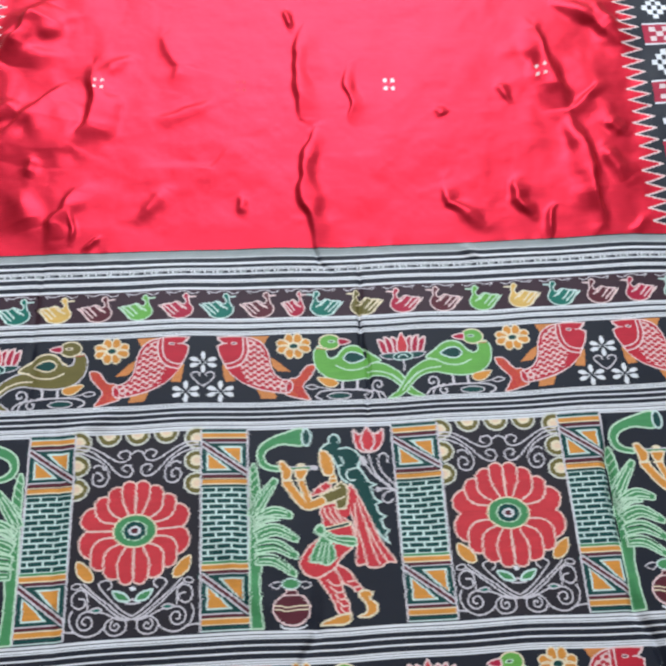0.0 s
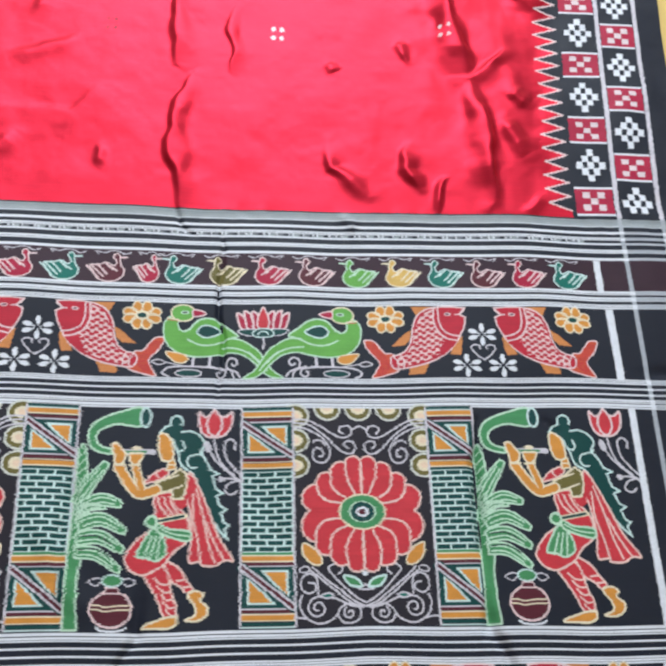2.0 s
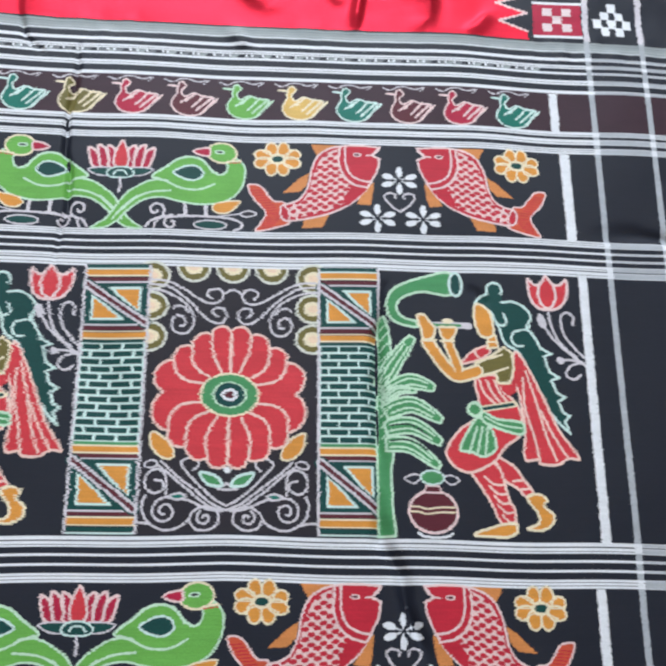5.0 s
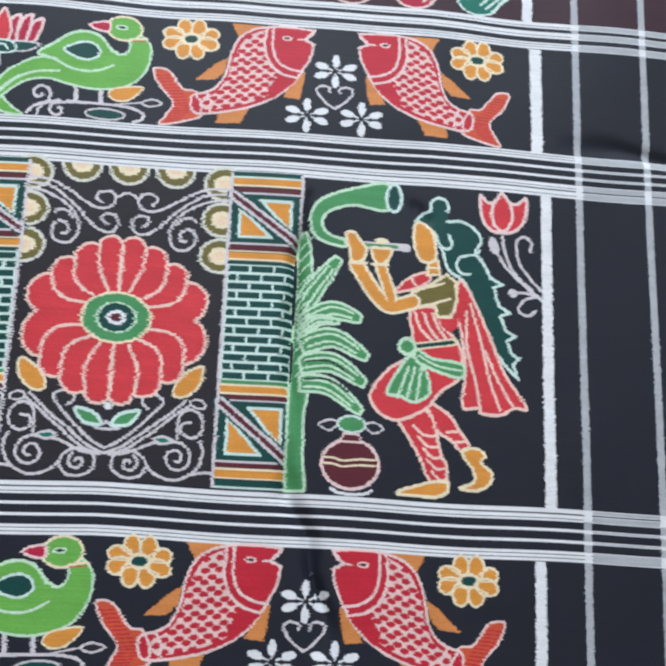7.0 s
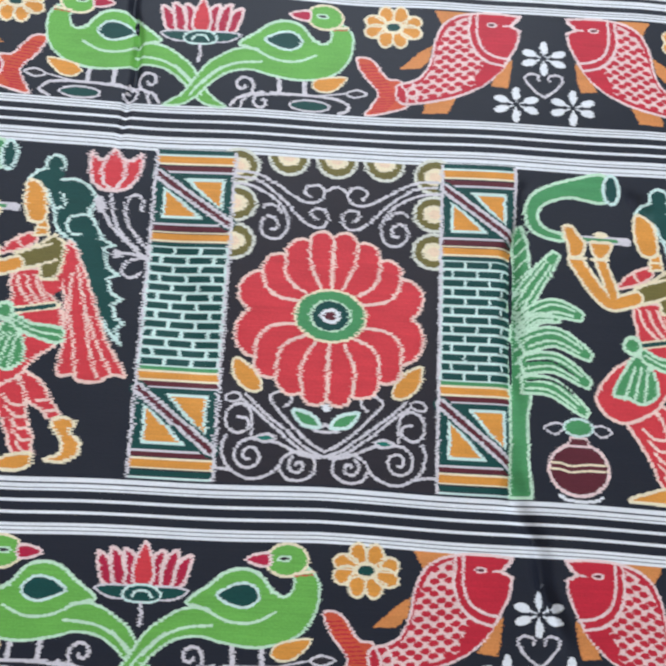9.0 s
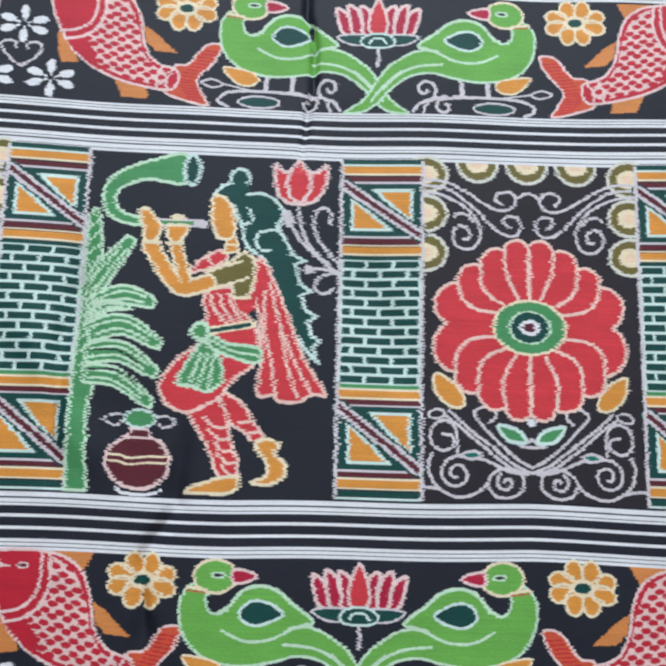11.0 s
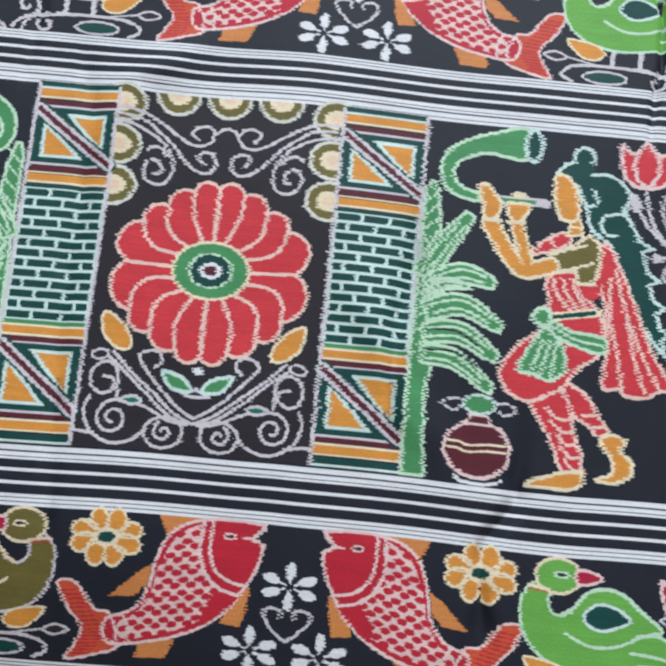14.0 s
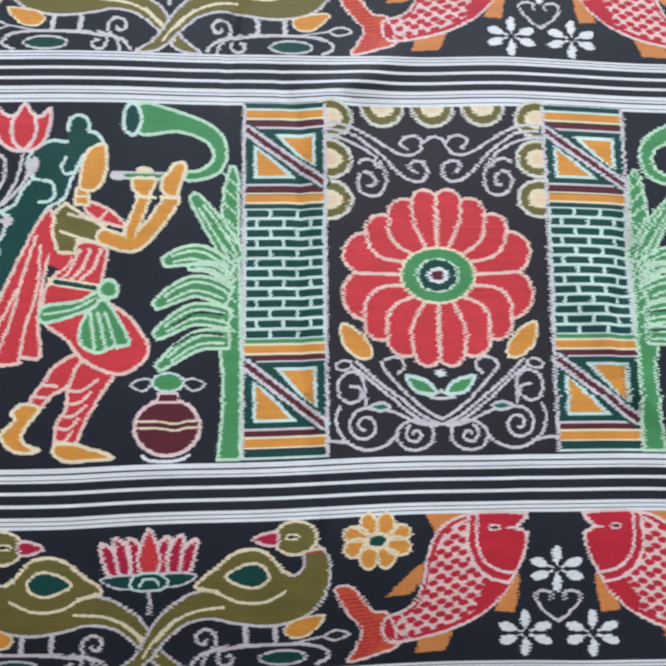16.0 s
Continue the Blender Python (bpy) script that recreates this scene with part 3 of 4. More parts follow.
def pillar(x0, x1, rough):
    W.at(0, 0, 1, rough * 0.35)
    one = W.begin("pillar_motif", "woven pillar of teal bricks between orange triangle blocks")
    W.bar(x0, x1, -114.5, 114.5, "panel_ground")
    for top, bottom, colour in ((115.4, 112, "dark_green"), (112, 110.6, "mint"), (110.6, 105.4, "orange"), (105.4, 103.8, "cream"), (103.2, 99.6, "maroon"), (99.4, 97.8, "scroll"), (61, 59.4, "scroll"), (58.8, 55.4, "maroon"), (55.2, 53.8, "cream"), (53.6, 49, "orange"), (48.8, 47.4, "cream"), (47, 44.5, "dark_green"), (-40, -42.5, "green"), (-42.5, -43.8, "cream"), (-43.8, -48.6, "orange"), (-48.6, -49.9, "cream"), (-50.2, -53.4, "maroon"), (-53.4, -54.6, "scroll"), (-95.4, -96.8, "scroll"), (-97, -100.2, "maroon"), (-100.4, -101.8, "cream"), (-101.8, -106.8, "orange"), (-106.8, -108.2, "cream"), (-109, -112.5, "dark_green"), (-113, -114.5, "mint")):
        W.begin("band", "", one)
        W.bar(x0, x1, bottom, top, colour)
    for top, bottom in ((97.8, 61), (-54.6, -95.4)):
        W.at(0, 0, 1, rough * 0.8)
        W.begin("triangle_block", "two orange triangles parted by a maroon diagonal", one)
        W.bar(x0, x1, bottom, top, "dark_green")
        W.fill([(x0 + 21, top - 4), (x1 - 7, top - 4), (x1 - 7, bottom + 9)], "orange", "mint", 2.2)
        W.fill([(x0 + 7, bottom + 4), (x0 + 7, top - 10), (x1 - 20, bottom + 4)], "orange", "mint", 2.2)
        W.line([(x0 + 2, top - 1), (x1 - 2, bottom + 1)], 10.4, "dark_green")
        W.line([(x0 + 2, top - 1), (x1 - 2, bottom + 1)], 7.6, "scroll")
        W.line([(x0 + 1, top), (x1 - 1, bottom)], 3.2, "maroon")
    W.at(0, 0, 1, rough * 0.45)
    for k in range(1, 9):
        for beside in (np.roll(W.ids, k, 1), np.roll(W.ids, -k, 1)):
            take = (W.ids == one) & (beside > one)
            W.ids[take] = beside[take]
    for below, row in zip(W.ids[:-1], W.ids[1:]):
        row[row == one] = below[row == one]
    W.now = one
    W.bar(x0, x1, -40, 44.5, "mint")
    tall = 84.5 / 13
    for r in range(13):
        y = -40 + r * tall
        x = x0 - (8.7 if r % 2 else 0)
        while x < x1:
            a, b = max(x + 0.9, x0 + 2), min(x + 16.2, x1 - 2)
            if b - a > 2:
                W.begin("brick", "", one)
                W.bar(a, b, y + 0.9, y + tall - 0.8, "dark_green")
            x += (x1 - x0 - 1) / 3
    W.at(0, 0, 1, rough)
    for x in (x0, x1):
        W.begin("pillar_edge", "grey serrated edge of the pillar", one)
        W.bar(x - 1.15, x + 1.15, -114.5, 114.5, "scroll")


def flower_panel(x, rough, lined, wide=1.0, tall=1.0):
    W.at(x, 0, 1, 0)
    W.begin("flower_panel_ground", "dark panel behind the big flower")
    W.bar(-74, 74, -114.5, 114, "panel_ground")
    W.at(x, 0, 1, rough)
    # half discs along the frame
    for cx, cy, a0 in [(-69, 105, -90), (-69, 77.3, -90), (-69, 50, -90), (-34, 114, 180), (-0.5, 114, 180), (33, 114, 180), (69, 105, 90), (69, 77.3, 90), (69, 50, 90)]:
        W.begin("half_disc", "olive and cream woven half disc")
        for rx, ry, colour in ((15.5, 13.6, "pale_line"), (13.2, 11.4, "olive"), (8.2, 6.6, "cream"), (4.2, 3.4, "disc_centre")):
            rx, ry = (0.96 * rx, 1.08 * ry) if a0 == 180 else (rx, ry)
            W.fill(oval(cx, cy, rx, ry, 0, 20, a0, a0 + 180) if a0 == 180 else oval(cx, cy, rx, ry), colour)
    W.begin("scrollwork", "white woven scrolls above the flower")
    for s in (-1, 1):
        W.at(x, 0, s, rough)
        for pts in (
            [(71, 101), (56, 100), (41, 92.5), (28, 84), (20, 80.7), (12, 81.7), (8, 87.7), (11.5, 93.5), (19, 93), (22, 89), (18, 85)],
            [(71, 97), (56, 95.5), (45, 88.6), (34, 79.7), (28, 72.6), (19, 64.5), (10, 62.4), (5, 68), (7, 75), (13.5, 76.6), (17, 72.6), (13, 68.5)],
            [(72, 92), (60, 91), (46, 84.6), (37, 76.6), (32, 65.5), (35, 55), (42, 52.4), (49, 56), (50.5, 64), (46, 69), (40, 65.5), (40, 60), (44, 59.5)],
            [(37, 72), (41, 76.6), (47, 77.3), (50, 75)], [(0, 93.5), (4, 92), (7, 89.5)],
        ):
            W.line(smooth(pts, False), 1.9, "scroll")
    W.begin("vinework", "white woven vine scrolls below the flower")
    for s in (-1, 1):
        W.at(x, 0, s, 0.6 * rough)
        for pts in (
            [(0, -93), (9, -88), (19, -79.5), (31, -67), (37, -58.5), (32, -54), (25, -54.5), (23, -60), (27, -64)],
            [(0, -96.5), (12, -91), (25, -80.3), (41, -67.7), (53, -56)], [(3, -97), (15, -92.5), (31, -80), (47, -66), (55, -60)],
            [(4, -97), (15, -95.5), (31, -88), (46, -85)], [(0, -75), (-0.1, -75.5), (8, -79), (0, -80)],
            [(48, -83), (49, -68), (56, -62.5), (64, -67), (64.5, -77), (58, -82), (51, -79), (51, -73), (57, -71.5)],
            [(64, -84), (66.5, -92), (62, -104), (49, -111.5), (36, -109), (29, -103)], [(29, -104), (24, -111), (14, -112), (6.5, -107), (6, -99)],
            [(6, -99), (11, -94.5), (20, -94), (27, -98.5), (29, -104)], [(58, -107), (65, -105.5), (72, -105)],
        ):
            W.line(smooth(pts, False), 1.9, "scroll")
        W.line(oval(61, -58.3, 5.2, 3.0, -8, 16), 1.5, "scroll")
        for cx, cy, r, a, turns in ((48.5, -96.5, 11.5, 120, -1.6), (17, -102.5, 6.5, 60, -1.1)):
            W.line(spiral(cx, cy, r, a, turns), 1.9, "scroll")
        W.begin("bud", "orange woven bud with pale edge")
        W.fill(smooth([(62.5, -31.5), (62, -44), (53, -53.5), (44, -54), (44, -46), (52, -36)]), "orange", "cream", 1.8)
        W.begin("leaf", "pale green woven leaf")
        W.fill(smooth([(3, -77), (8, -69), (22, -65.5), (17, -75), (10, -77.5)]), "green", "mint", 2.4)
        W.fill(smooth([(32, -85), (38, -82), (46, -85), (38, -88)]), "teal", "scroll", 1.8)
        W.now = len(W.parts) - 3
    W.at(x, -1, 1, rough)
    W.begin("berry", "small white berry under the flower")
    W.fill(oval(0, -63, 3.2, 2.6), "white")
    flower = W.begin("flower_motif", "big red woven flower with pink petal lines")
    W.fill(oval(0, -1, 46, 43), "red")
    top = [(55, 1.5), (47, 29.5), (32, 40.5), (16.5, 52), (0, 55.2)]
    low = [(0, -58.4), (16.5, -54.3), (34, -44), (48.5, -31.5), (55, 1.5)]
    right = list(zip(low[:-1], low[1:])) + list(zip(top[:-1], top[1:]))
    for side in (1, -1):
        W.at(x, 0, side * wide, rough)
        for (ax, ay), (bx, by) in right:
            W.begin("petal", "", flower)
            long = math.hypot(bx - ax, by - ay)
            out = 11.5 if long > 26 else 6.2
            rim = [(ax + (bx - ax) * k + (by - ay) / long * out * math.sin(math.pi * k) ** 0.6, ay + (by - ay) * k - (bx - ax) / long * out * math.sin(math.pi * k) ** 0.6) for k in np.linspace(0, 1, 11)]
            rim = np.array(rim) * (1, tall)
            W.fill(np.vstack([[(0.3 * bx, 0.3 * by), (0.3 * ax, 0.3 * ay)], rim]), "red")
            W.line(rim, 2.1, "petal_pink")
        lines = [[(0, 55), (0.5, 38), (0, 19)], [(16.5, 52), (15, 36), (7.5, 19)], [(32, 40.5), (31.5, 28), (26, 20), (18, 15)], [(47, 29.5), (44.5, 19), (36, 11.5), (20, 8.5)], [(0, -58.4), (0.5, -38), (0, -19)], [(16.5, -54.3), (17.8, -37), (10, -20)], [(34, -44), (33.5, -29), (28, -20.5), (17, -15.5)], [(48.5, -31.5), (48.5, -20), (42, -11), (33, -8), (21, -7.5)]]
        for pts in lines + ([[(22, 0), (54, 1)]] if lined else []):
            W.now = len(W.parts) - 1
            W.line(smooth(pts, False, 7) * (1, tall), 2.2, "petal_pink")
    W.at(x, -0.5, 1, rough)
    W.begin("flower_centre", "green and white ringed flower centre", flower)
    for rx, ry, colour in ((25, 19.2, "cream"), (23, 17.4, "green"), (14.4, 11.4, "pale_green"), (12.4, 10.4, "dark_green"), (7.0, 5.4, "white"), (4.2, 3.2, "maroon")):
        W.fill(oval(0, 0, rx, ry), colour)


def tree_and_pot(x, flip, rough):
    W.at(x, 0, flip, rough)
    tree = W.begin("tree_motif", "green woven plantain tree with pale leaf veins")
    W.fill(np.array([(334, -114.5), (333.5, -60), (335.5, 20), (336, 66), (339, 73), (342, 73), (346, 58), (349, 20), (350, -20), (348, -45), (345.5, -62), (346, -90), (348.5, -114.5)]), "green", "pale_green", 2.0)
    for pts, wide in ((((338, 10), (348, 28), (366, 54)), 15), (((341, 2), (362, 14), (384, 9)), 14.5), (((341, -13), (364, -6), (389, -19)), 14.5), (((341, -27), (364, -24), (388, -38)), 14.5), (((341, -40), (362, -41), (386, -58)), 13), (((340, -4), (352, 6), (368, 6)), 8)):
        W.begin("leaf", "long green leaf with pale veins", tree)
        core = smooth(pts, False, 8)
        way = np.gradient(core, axis=0)
        way /= np.linalg.norm(way, axis=1, keepdims=True)
        across = np.stack([-way[:, 1], way[:, 0]], 1) * (wide / 2 * np.sin(np.pi * (0.28 + 0.66 * np.linspace(0, 1, len(core)))) ** 0.6)[:, None]
        W.fill(np.vstack([core + across, (core - across)[::-1]]), "green", "pale_green", 2.0)
        for side in (0.38, -0.38):
            W.line((core + side * across)[2:-3], 1.7, "pale_green")
    for k in range(11):
        W.line([(338, 60 - 9.5 * k), (346, 68 - 9.5 * k)], 1.2, "pale_green")
    for y in (-24, -37):
        W.line(smooth([(345, y), (362, y + 1), (376, y - 7)], False), 1.2, "black")
    pot = W.begin("pot_motif", "maroon woven water pot with white bands and green lid")
    W.line(smooth([(366, -111), (372, -114), (388, -114), (394, -111)], False), 2.0, "white")
    W.fill(oval(379, -94, 20.5, 17.5), "maroon", "pale_pink", 2.2)
    W.fill([(373, -73), (385, -73), (386, -79), (372, -79)], "maroon", "pale_pink", 1.4)
    for y in (-90.5, -94.5):
        W.line(smooth([(360, y + 0.5), (368, y), (374, y - 1.5), (384, y), (398, y + 0.5)], False), 1.4, "cream")
    W.begin("lid", "green lid with white rim wings", pot)
    for s in (-1, 1):
        W.fill(smooth([(379 + 9 * s, -66), (379 + 16 * s, -64), (379 + 23 * s, -68), (379 + 15 * s, -72)]), "black", "scroll", 1.3)
    W.fill(oval(379, -66.5, 10, 6), "green", "mint", 1.6)


def figure(x, flip, rough):
    """The woven figure between the pillars, kept to plain colour shapes."""
    W.at(x, 0, flip, rough)
    one = W.begin("figure_motif", "woven figure motif of plain red, green and ochre shapes")
    W.fill(np.vstack([smooth([(421, 84), (427, 92.5), (436, 94.5), (446, 88), (457, 88.5), (468, 82.5), (472.5, 73.5), (468, 65), (474, 57.5), (479, 47)], False), [(489, 42), (482, 39), (486, 26), (494, 21), (487, 18), (491, 8), (498, 4), (492, 0), (495, -9), (501, -12), (496, -17), (500, -28)], smooth([(492, -21), (483, -9.5), (475, 2), (467, 24), (459, 41.5), (447, 50), (443, 62), (436, 78)], False)]), "dark_green", "mint", 2.2)
    W.fill(oval(440, 98, 7.3, 7.6), "dark_green", "mint", 2.2)
    W.fill(oval(440, 91, 7, 6), "dark_green")
    W.line(smooth([(463, 62.5), (468, 63.5), (471, 67)], False), 1.8, "mint")
    W.line(smooth([(461, 62), (455, 60), (453.5, 53), (457, 48.5), (463, 48)], False), 2.2, "mint")
    W.line(smooth([(447, 77), (450, 71), (447, 66), (443, 67)], False), 2.0, "mint")
    W.begin("drape", "red drape with pink fold lines", one)
    W.fill(smooth([(455, 43), (463, 36), (472, 18), (480, 0), (490, -24), (506, -47.5), (496, -48.5), (486, -54), (471, -53), (470, -49.5), (458, -49), (460, -25), (457, 4), (452, 22)], steps=4), "red", "petal_pink", 2.2)
    for pts in ([(461, 20), (462, -8), (468, -30), (471, -49)], [(464, 26), (472, -2), (478, -28), (486, -50)], [(475, -8), (484, -28), (496, -48)]):
        W.line(smooth(pts, False), 2.0, "petal_pink")
    W.begin("leg_wrap", "red wrap with pink lines", one)
    W.fill(smooth([(434, -47), (449, -54.5), (456, -64.5), (464, -76), (458, -81), (450, -73), (441, -68), (434, -58)]), "red", "petal_pink", 2.2)
    for k in range(2):
        W.line([(447 + 4 * k, -67 - 7 * k), (457 + 4 * k, -66 - 7 * k)], 2.0, "petal_pink")
    W.begin("leg_wrap", "red wrap with pink lines", one)
    W.fill(smooth([(411, -57), (432, -52), (440, -66.5), (442, -80), (447, -89), (448, -98), (447, -103), (435, -102), (428, -87.5), (420, -74)]), "red", "petal_pink", 2.2)
    for k in range(5):
        W.line(smooth([(423 + 3.4 * k, -64 - 7.6 * k), (431 + 2.8 * k, -70 - 7.6 * k), (440 + 1.8 * k, -70 - 7.4 * k)], False), 1.9, "petal_pink")
    W.begin("foot_shape", "ochre shape", one)
    W.fill(smooth([(434, -102), (447, -101), (448, -108), (440, -112.5), (427, -112.5), (412, -112), (416, -108), (427, -104.5)]), "orange", "cream", 2.2)
    W.begin("foot_shape", "ochre shape", one)
    W.fill(smooth([(458, -79), (468, -77), (475, -82), (472.5, -87), (480, -94), (478, -102), (468, -107), (456, -105), (466, -100.5), (466, -93), (459, -84)]), "orange", "cream", 2.2)
    W.begin("hip_wrap", "red wrap round the hips", one)
    W.fill(smooth([(419, 18), (437, 22), (444, 8), (452, 1), (458, -10), (457, -28), (443, -39), (432, -52), (414, -61), (403, -60), (394, -53), (391.5, -43), (403, -26), (419, -14), (421, 0)]), "red", "petal_pink", 2.2)
    for k in range(3):
        W.line(smooth([(423 + 6.5 * k, 17), (427 + 7 * k, 6), (436 + 6 * k, -3)], False), 2.2, "petal_pink")
    W.begin("sash", "green sash with pale lines", one)
    W.fill(smooth([(421, -14), (432, -25), (435, -38), (432, -44), (423, -48), (413, -44.5), (403, -42), (412, -24)]), "green", "pale_green", 2.2)
    for k in range(3):
        W.line([(419 + 4.5 * k, -23), (411 + 7 * k, -45)], 2.0, "pale_green")
    W.fill(smooth([(424, -9), (436, -15), (458, -18), (458, -28.5), (440, -25), (424, -18)]), "green", "pale_green", 2.2)
    W.line(smooth([(426, -14), (440, -20.5), (457, -23)], False), 1.6, "pale_green")
    W.line([(423, -7.6), (453, -2.4)], 5.4, "cream")
    W.line([(425, -7.4), (451, -2.8)], 2.8, "dark_green")
    W.fill(oval(417.5, -8, 6.4, 6.2), "green", "pale_green", 2.6)
    W.begin("bodice", "olive and red shapes over the chest", one)
    W.fill(smooth([(408, 31), (413, 39), (422, 45), (432, 48), (434, 42), (424, 35)]), "red", "petal_pink", 2.0)
    W.line([(419, 43), (424, 36)], 2.0, "petal_pink")
    W.fill([(437, 22), (452, 16), (455, 30), (455, 8), (448, 4), (443, 8)], "red")
    W.fill([(420, 31.5), (433, 38.5), (446, 47.5), (453, 42), (454.5, 29), (450, 15), (439, 14.5), (437, 24), (424, 20.5)], "olive", "cream", 2.2)
    W.line([(420, 33), (444, 40)], 1.8, "cream")
    W.line([(426, 21), (449, 29)], 1.8, "cream")
    W.begin("ochre_shape", "plain ochre shape", one)
    W.fill([(432, 58), (440, 57), (441, 46), (431, 45)], "orange", "cream", 1.8)
    W.line([(431, 51), (441, 51.5)], 1.5, "cream")
    W.fill(smooth([(422, 85), (429, 85), (435.5, 78), (438, 66), (437, 56), (428, 55), (423, 61), (420.5, 72)]), "orange", "cream", 2.2)
    W.begin("ochre_shape", "plain ochre shape", one)
    arm = smooth([(379, 50), (387, 37.5), (396, 26), (405, 20.5), (421, 25)], False)
    W.line(arm, 12.0, "cream")
    W.line(arm, 7.8, "orange")
    W.begin("ochre_shape", "plain ochre shape", one)
    W.line([(396.5, 51), (401, 38), (405, 28)], 9.4, "cream")
    W.line([(396.5, 51), (401, 38), (405, 26)], 5.6, "orange")
    horn = W.begin("horn_motif", "curved green woven horn with dark mouth")
    W.line([(368, 65.6), (416, 65)], 5.6, "scroll")
    W.line([(372, 65.6), (408, 65.2)], 2.6, "green")
    W.fill(smooth([(401, 114), (377, 109.5), (357, 102), (346.5, 93), (343.5, 81), (347, 70), (356, 64.5), (370, 62.5), (370, 68.5), (361, 70.5), (353.5, 77), (354.5, 85), (362, 91), (377, 95), (401, 93)]), "green", "pale_green", 2.2)
    W.begin("mouth", "dark green horn mouth with pale rim", horn)
    W.fill(oval(405.5, 103, 6.2, 11.2), "dark_green", "mint", 2.4)
    W.begin("ochre_shape", "plain ochre shape", one)
    W.fill(smooth([(370, 73.5), (377, 74.5), (382, 68), (386, 63), (384.5, 54), (376, 51.5), (373, 61)]), "orange", "cream", 2.2)
    W.line([(375, 51), (386, 51.5)], 2.2, "cream")
    W.begin("ochre_shape", "plain ochre shape", one)
    W.fill(smooth([(389, 63), (396, 64), (404.5, 63.5), (404, 57), (399, 51.5), (393, 52)]), "orange", "cream", 2.2)
    W.fill(oval(397, 69, 5.5, 2.4), "cream")
    W.line([(390, 51), (402, 51.5)], 2.2, "cream")


def bloom(x, flip, rough):
    W.at(x, -4, flip, rough)
    one = W.begin("tulip_motif", "crimson woven bud on curling white stems")
    for pts in ([(480, 81), (485, 68), (494, 56), (508, 44.5), (517, 37)], [(488, 83), (491, 68), (497, 56), (505, 47.5)], [(509, 73), (510.5, 79), (506, 84), (499.5, 80), (500, 66), (508, 53.5), (517, 44)], [(495, 40), (505, 41), (516, 39)], [(516, 39), (507, 37), (501.5, 32), (501, 26.5), (507, 24), (513, 28)]):
        W.line(smooth(pts, False), 2.1, "scroll")
    W.fill(oval(481.5, 75, 3.8, 6.5, 20), "scroll")
    W.fill(oval(496, 40.2, 3.6, 3.2), "scroll")
    W.line([(497, 54), (510, 43)], 3.4, "scroll")
    W.begin("bloom", "crimson bloom with pale crown edge", one)
    W.fill(smooth([(471, 114), (477, 109), (482, 110), (488, 117.5), (494, 110), (500, 110), (506.5, 115), (507, 102), (503, 92), (496, 86.5), (487, 85), (478, 87.5), (472, 97)]), "red", "pale_pink", 2.4)
    for k in (-1, 1):
        W.line(smooth([(488 + 6 * k, 110), (488 + 8 * k, 100), (488 + 5.5 * k, 91), (488, 86)], False), 2.4, "pale_pink")


flower_panel(211, 0.95, False)
flower_panel(-212, 0.95, True, 0.97, 0.95)
for x0, x1, rough in ((285, 337, 0.6), (85.5, 140, 1.1), (-138.5, -84.5, 1.1), (-337, -284, 0.6)):
    pillar(x0, x1, rough)
# two groups face one way, the third is mirrored beyond the middle flower
for base, flip, rough in ((0, 1, 0.5), (-418.5, 1, 1.15), (-4, -1, 0.5)):
    tree_and_pot(base, flip, rough)
    figure(*((base + 21.6, 0.94 * flip) if base < -400 else (base, flip)), rough)
    bloom(base + (0 if base == 0 else -13 * flip), flip, rough)
end_panel.bleed(0.26, 0.42)
end_panel.dense += [(44, 78, -400), (-60, 0, -400), (330, 375, -400), (-642, 642, 338)]
end_panel.cut(saree)

# ---- the red body with its borders ----
body_cloth = Loom(-642, 642, 363, 1080, 0.6, 1.5, 4, "field_red")
W = body_cloth
W.begin("red_field", "plain red silk field, wrinkled and glossy")
for side in (1, -1):
    W.at(0, 0, side, 0.2)
    border = W.begin("border", "black woven border with a toothed edge")
    W.bar(490, 642, 363, 1080, "black")
    for k in range(34):
        y = 383 + 20.6 * k
        W.fill([(459 + 3 * (k % 3 == 0), y), (492, y - 10), (492, y + 10)], "black")
        W.line([(490, y - 10.3), (459 + 3 * (k % 3 == 0), y), (490, y + 10.3)], 2.3, "pale_pink")
    for x in (546, 601):
        W.begin("upright_line", "grey-white line along the border", border)
        W.bar(x, x + 6, 363, 1080, "scroll")
    for x0, x1, first in ((496, 545, 366), (553, 600, 418)):
        for k in range(7):
            y = first + 107.5 * k - (107.5 if first > 400 else 0)
            cx = (x0 + x1) / 2
            if y > 360:
                W.begin("red_check", "crimson check with white squares", border)
                W.bar(x0, x1, y, y + 42, "white")
                W.bar(x0, x1, y + 3, y + 39, "crimson")
                for i, j in ((0, 0), (1, 1), (1, -1), (-1, 1), (-1, -1)):
                    W.bar(cx + 10 * i - 4.7, cx + 10 * i + 4.7, y + 21 + 9 * j - 4.2, y + 21 + 9 * j + 4.2, "check_pale")
            W.begin("black_check", "black check with a diamond of white squares", border)
            for i in range(-2, 3):
                for j in range(-2, 3):
                    if abs(i) + abs(j) <= 2 and (i + j) % 2 == 0 and y + 74 + 9 * j > 372:
                        W.bar(cx + 7.5 * i - 4.2, cx + 7.5 * i + 4.2, y + 74.5 + 9.5 * j - 5, y + 74.5 + 9.5 * j + 5, "white")
W.at(0, 0, 1, 0)
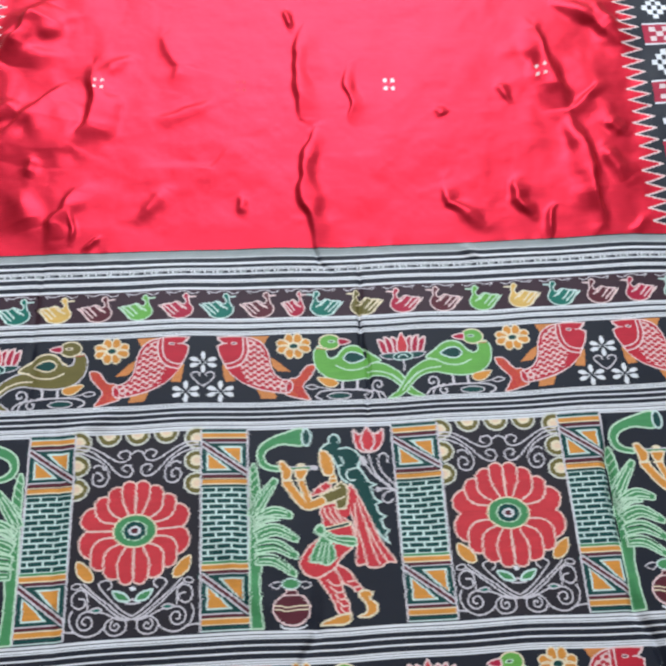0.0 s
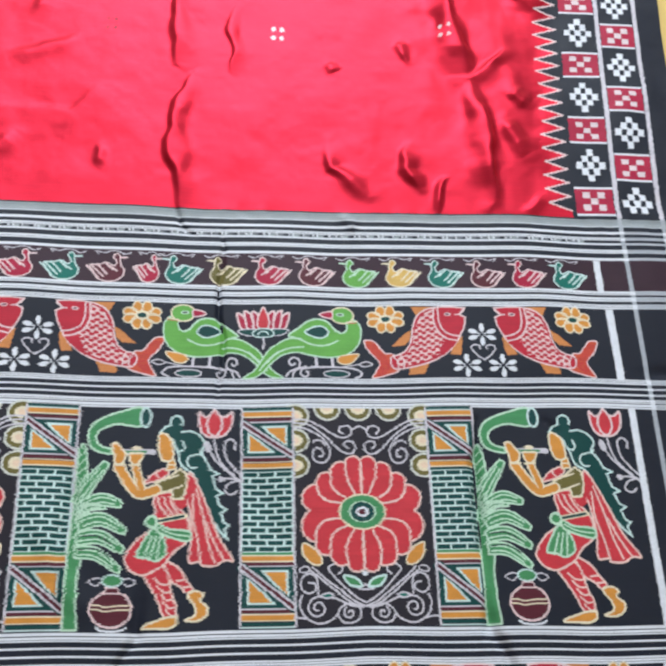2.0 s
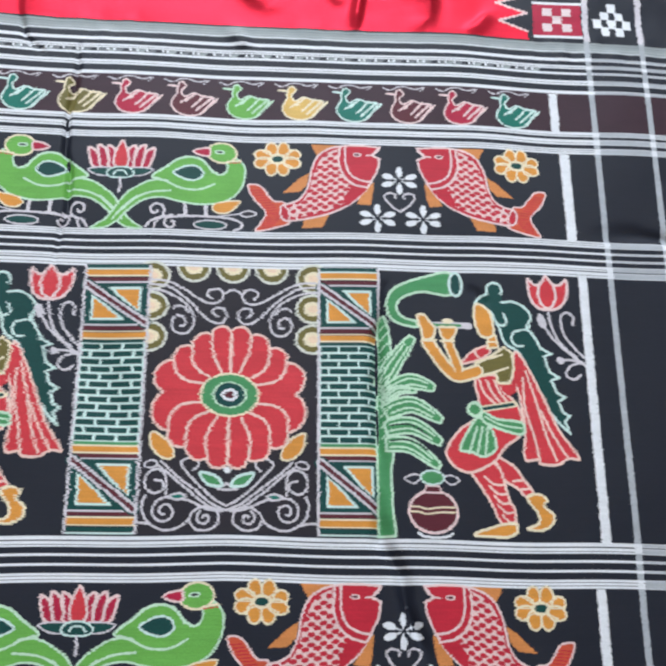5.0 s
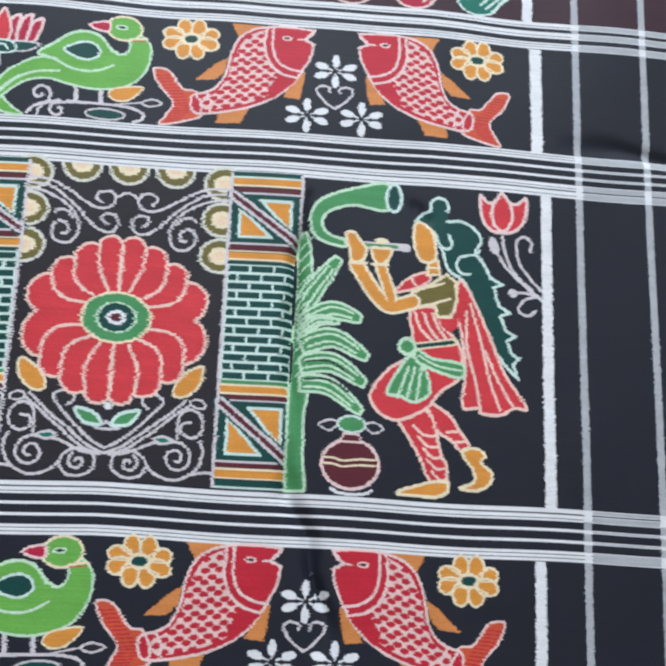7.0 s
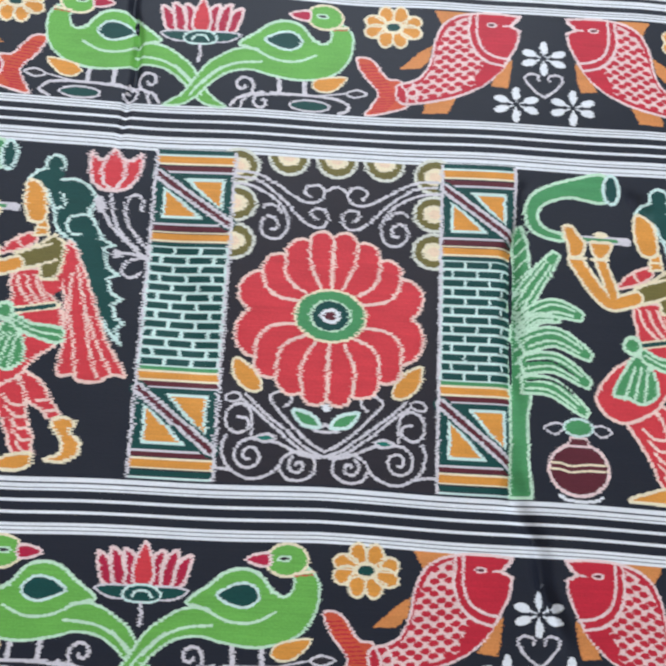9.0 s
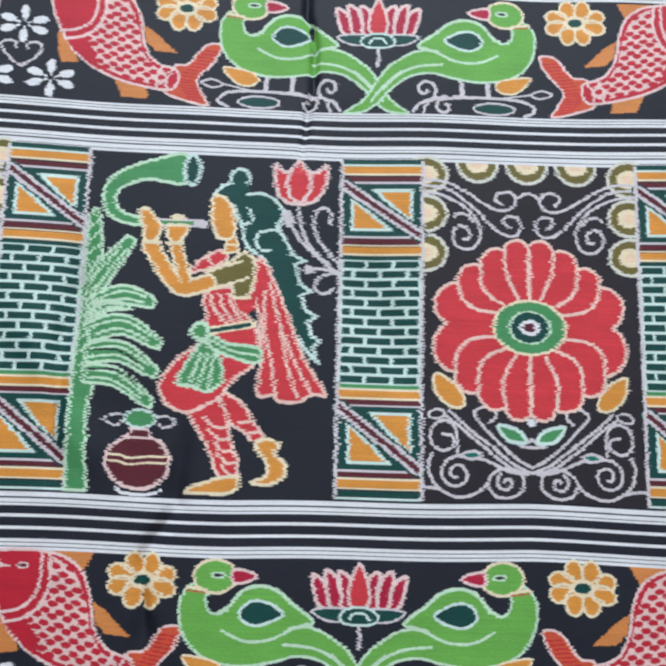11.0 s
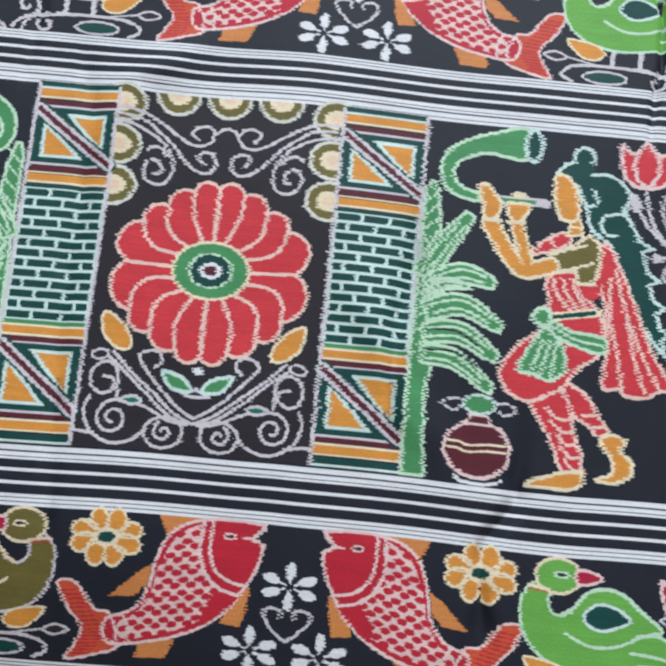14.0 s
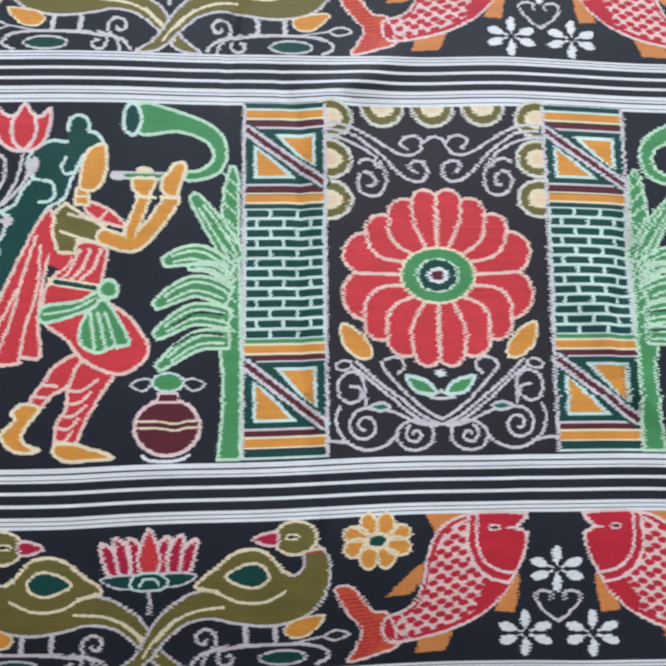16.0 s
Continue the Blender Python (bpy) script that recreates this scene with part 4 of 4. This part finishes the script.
for x, y in ((123, 632), (337, 640), (-91, 632), (-305, 640)):
    W.begin("dot_motif", "four white dots woven in the red field" if x != -91 else "four crimson dots woven in the red field")
    for i in (-1, 1):
        for j in (-1, 1):
            W.fill(oval(x + 5.2 * i, y + 7.2 * j, *((3.2, 4.0) if x == 123 else (2.6, 3.4)), 0, 12), {123: "white", -91: "crimson"}.get(x, "pale_pink"))
body_cloth.bleed(0.35, 0.5)
body_cloth.cut(saree)


def sheet_under():
    """The cloth's underside, a hair below the woven face, with the turned selvedge."""
    us, vs = np.linspace(-0.6418, 0.6418, 250), np.linspace(-0.33, 1.08, 260)
    u, v = np.meshgrid(us, vs)
    place, _ = lie(u, v)
    place[..., 2] -= 0.0016
    mesh = bpy.data.meshes.new("underside")
    cols = len(us)
    j, i = np.meshgrid(np.arange(len(vs) - 1), np.arange(cols - 1), indexing="ij")
    a = (j * cols + i).ravel()
    mesh.from_pydata(place.reshape(-1, 3), [], np.stack([a, a + 1, a + 1 + cols, a + cols], 1).tolist())
    mesh.materials.append(SILKS[CODE["black"]])
    ob = new("underside", mesh)
    ob.parent = saree
    tagged(ob, "dark underside of the silk")


sheet_under()


# ---- the place round it ----
def box(bm, x0, x1, y0, y1, z0, z1):
    made = bmesh.ops.create_cube(bm, size=1.0)["verts"]
    for vert in made:
        vert.co = Vector(((x0 + x1) / 2 + vert.co.x * (x1 - x0), (y0 + y1) / 2 + vert.co.y * (y1 - y0), (z0 + z1) / 2 + vert.co.z * (z1 - z0)))


def structure(name, boxes, material, label):
    bm = bmesh.new()
    for b in boxes:
        box(bm, *b)
    mesh = bpy.data.meshes.new(name)
    bm.to_mesh(mesh)
    bm.free()
    mesh.materials.append(material)
    return tagged(new(name, mesh), label, name.split("_")[0], kind="structure")


def sloped_floor():
    """The cotton-covered floor, as one sheet lowered under the cloth's added slope."""
    xs, ys = np.linspace(-1.1, 4.6, 150), np.linspace(-0.75, 2.9, 100)
    x, y = np.meshgrid(xs, ys)
    j, i = np.meshgrid(np.arange(99), np.arange(149), indexing="ij")
    a = (j * 150 + i).ravel()
    mesh = bpy.data.meshes.new("floor")
    mesh.from_pydata(np.stack([x, y, shade_dip(x, y) - 0.011], -1).reshape(-1, 3), [], np.stack([a, a + 1, a + 151, a + 150], 1).tolist())
    mesh.polygons.foreach_set("use_smooth", np.ones(len(mesh.polygons), bool))
    mesh.materials.append(FLOOR_YELLOW)
    return tagged(new("floor", mesh), "pale yellow cotton-covered floor under the saree", "floor", kind="structure")


sloped_floor()
# two unseen walls, added close and dark to hold bounce off the cloth
structure("wall_south", [(-1.1, 4.6, -0.87, -0.75, 0.0, 3.3)], SHADE_PAINT, "unseen dark wall added to cut bounced light")
structure("wall_west", [(-1.22, -1.1, -0.75, 2.9, 0.0, 3.3)], SHADE_PAINT, "unseen dark wall added to cut bounced light")
# unseen walls and ceiling, added to bounce light; the gaps are for the lamps
structure("wall_east", [(4.6, 4.72, -0.75, 2.9, 0.0, 1.1), (4.6, 4.72, -0.75, 2.9, 3.05, 3.3), (4.6, 4.72, -0.75, -0.6, 1.1, 3.05), (4.6, 4.72, 1.0, 2.9, 1.1, 3.05)], WALL_PAINT, "unseen off-white wall, open for an added lamp")
structure("wall_north", [(-1.1, 4.6, 2.9, 3.02, 0.0, 1.1), (-1.1, 4.6, 2.9, 3.02, 3.05, 3.3), (1.3, 4.6, 2.9, 3.02, 1.1, 3.05)], WALL_PAINT, "unseen off-white wall, wide gap for an added lamp")
structure("ceiling", [(-1.22, 4.72, -0.87, 3.02, 3.3, 3.42)], WALL_PAINT, "unseen off-white ceiling added for bounce")
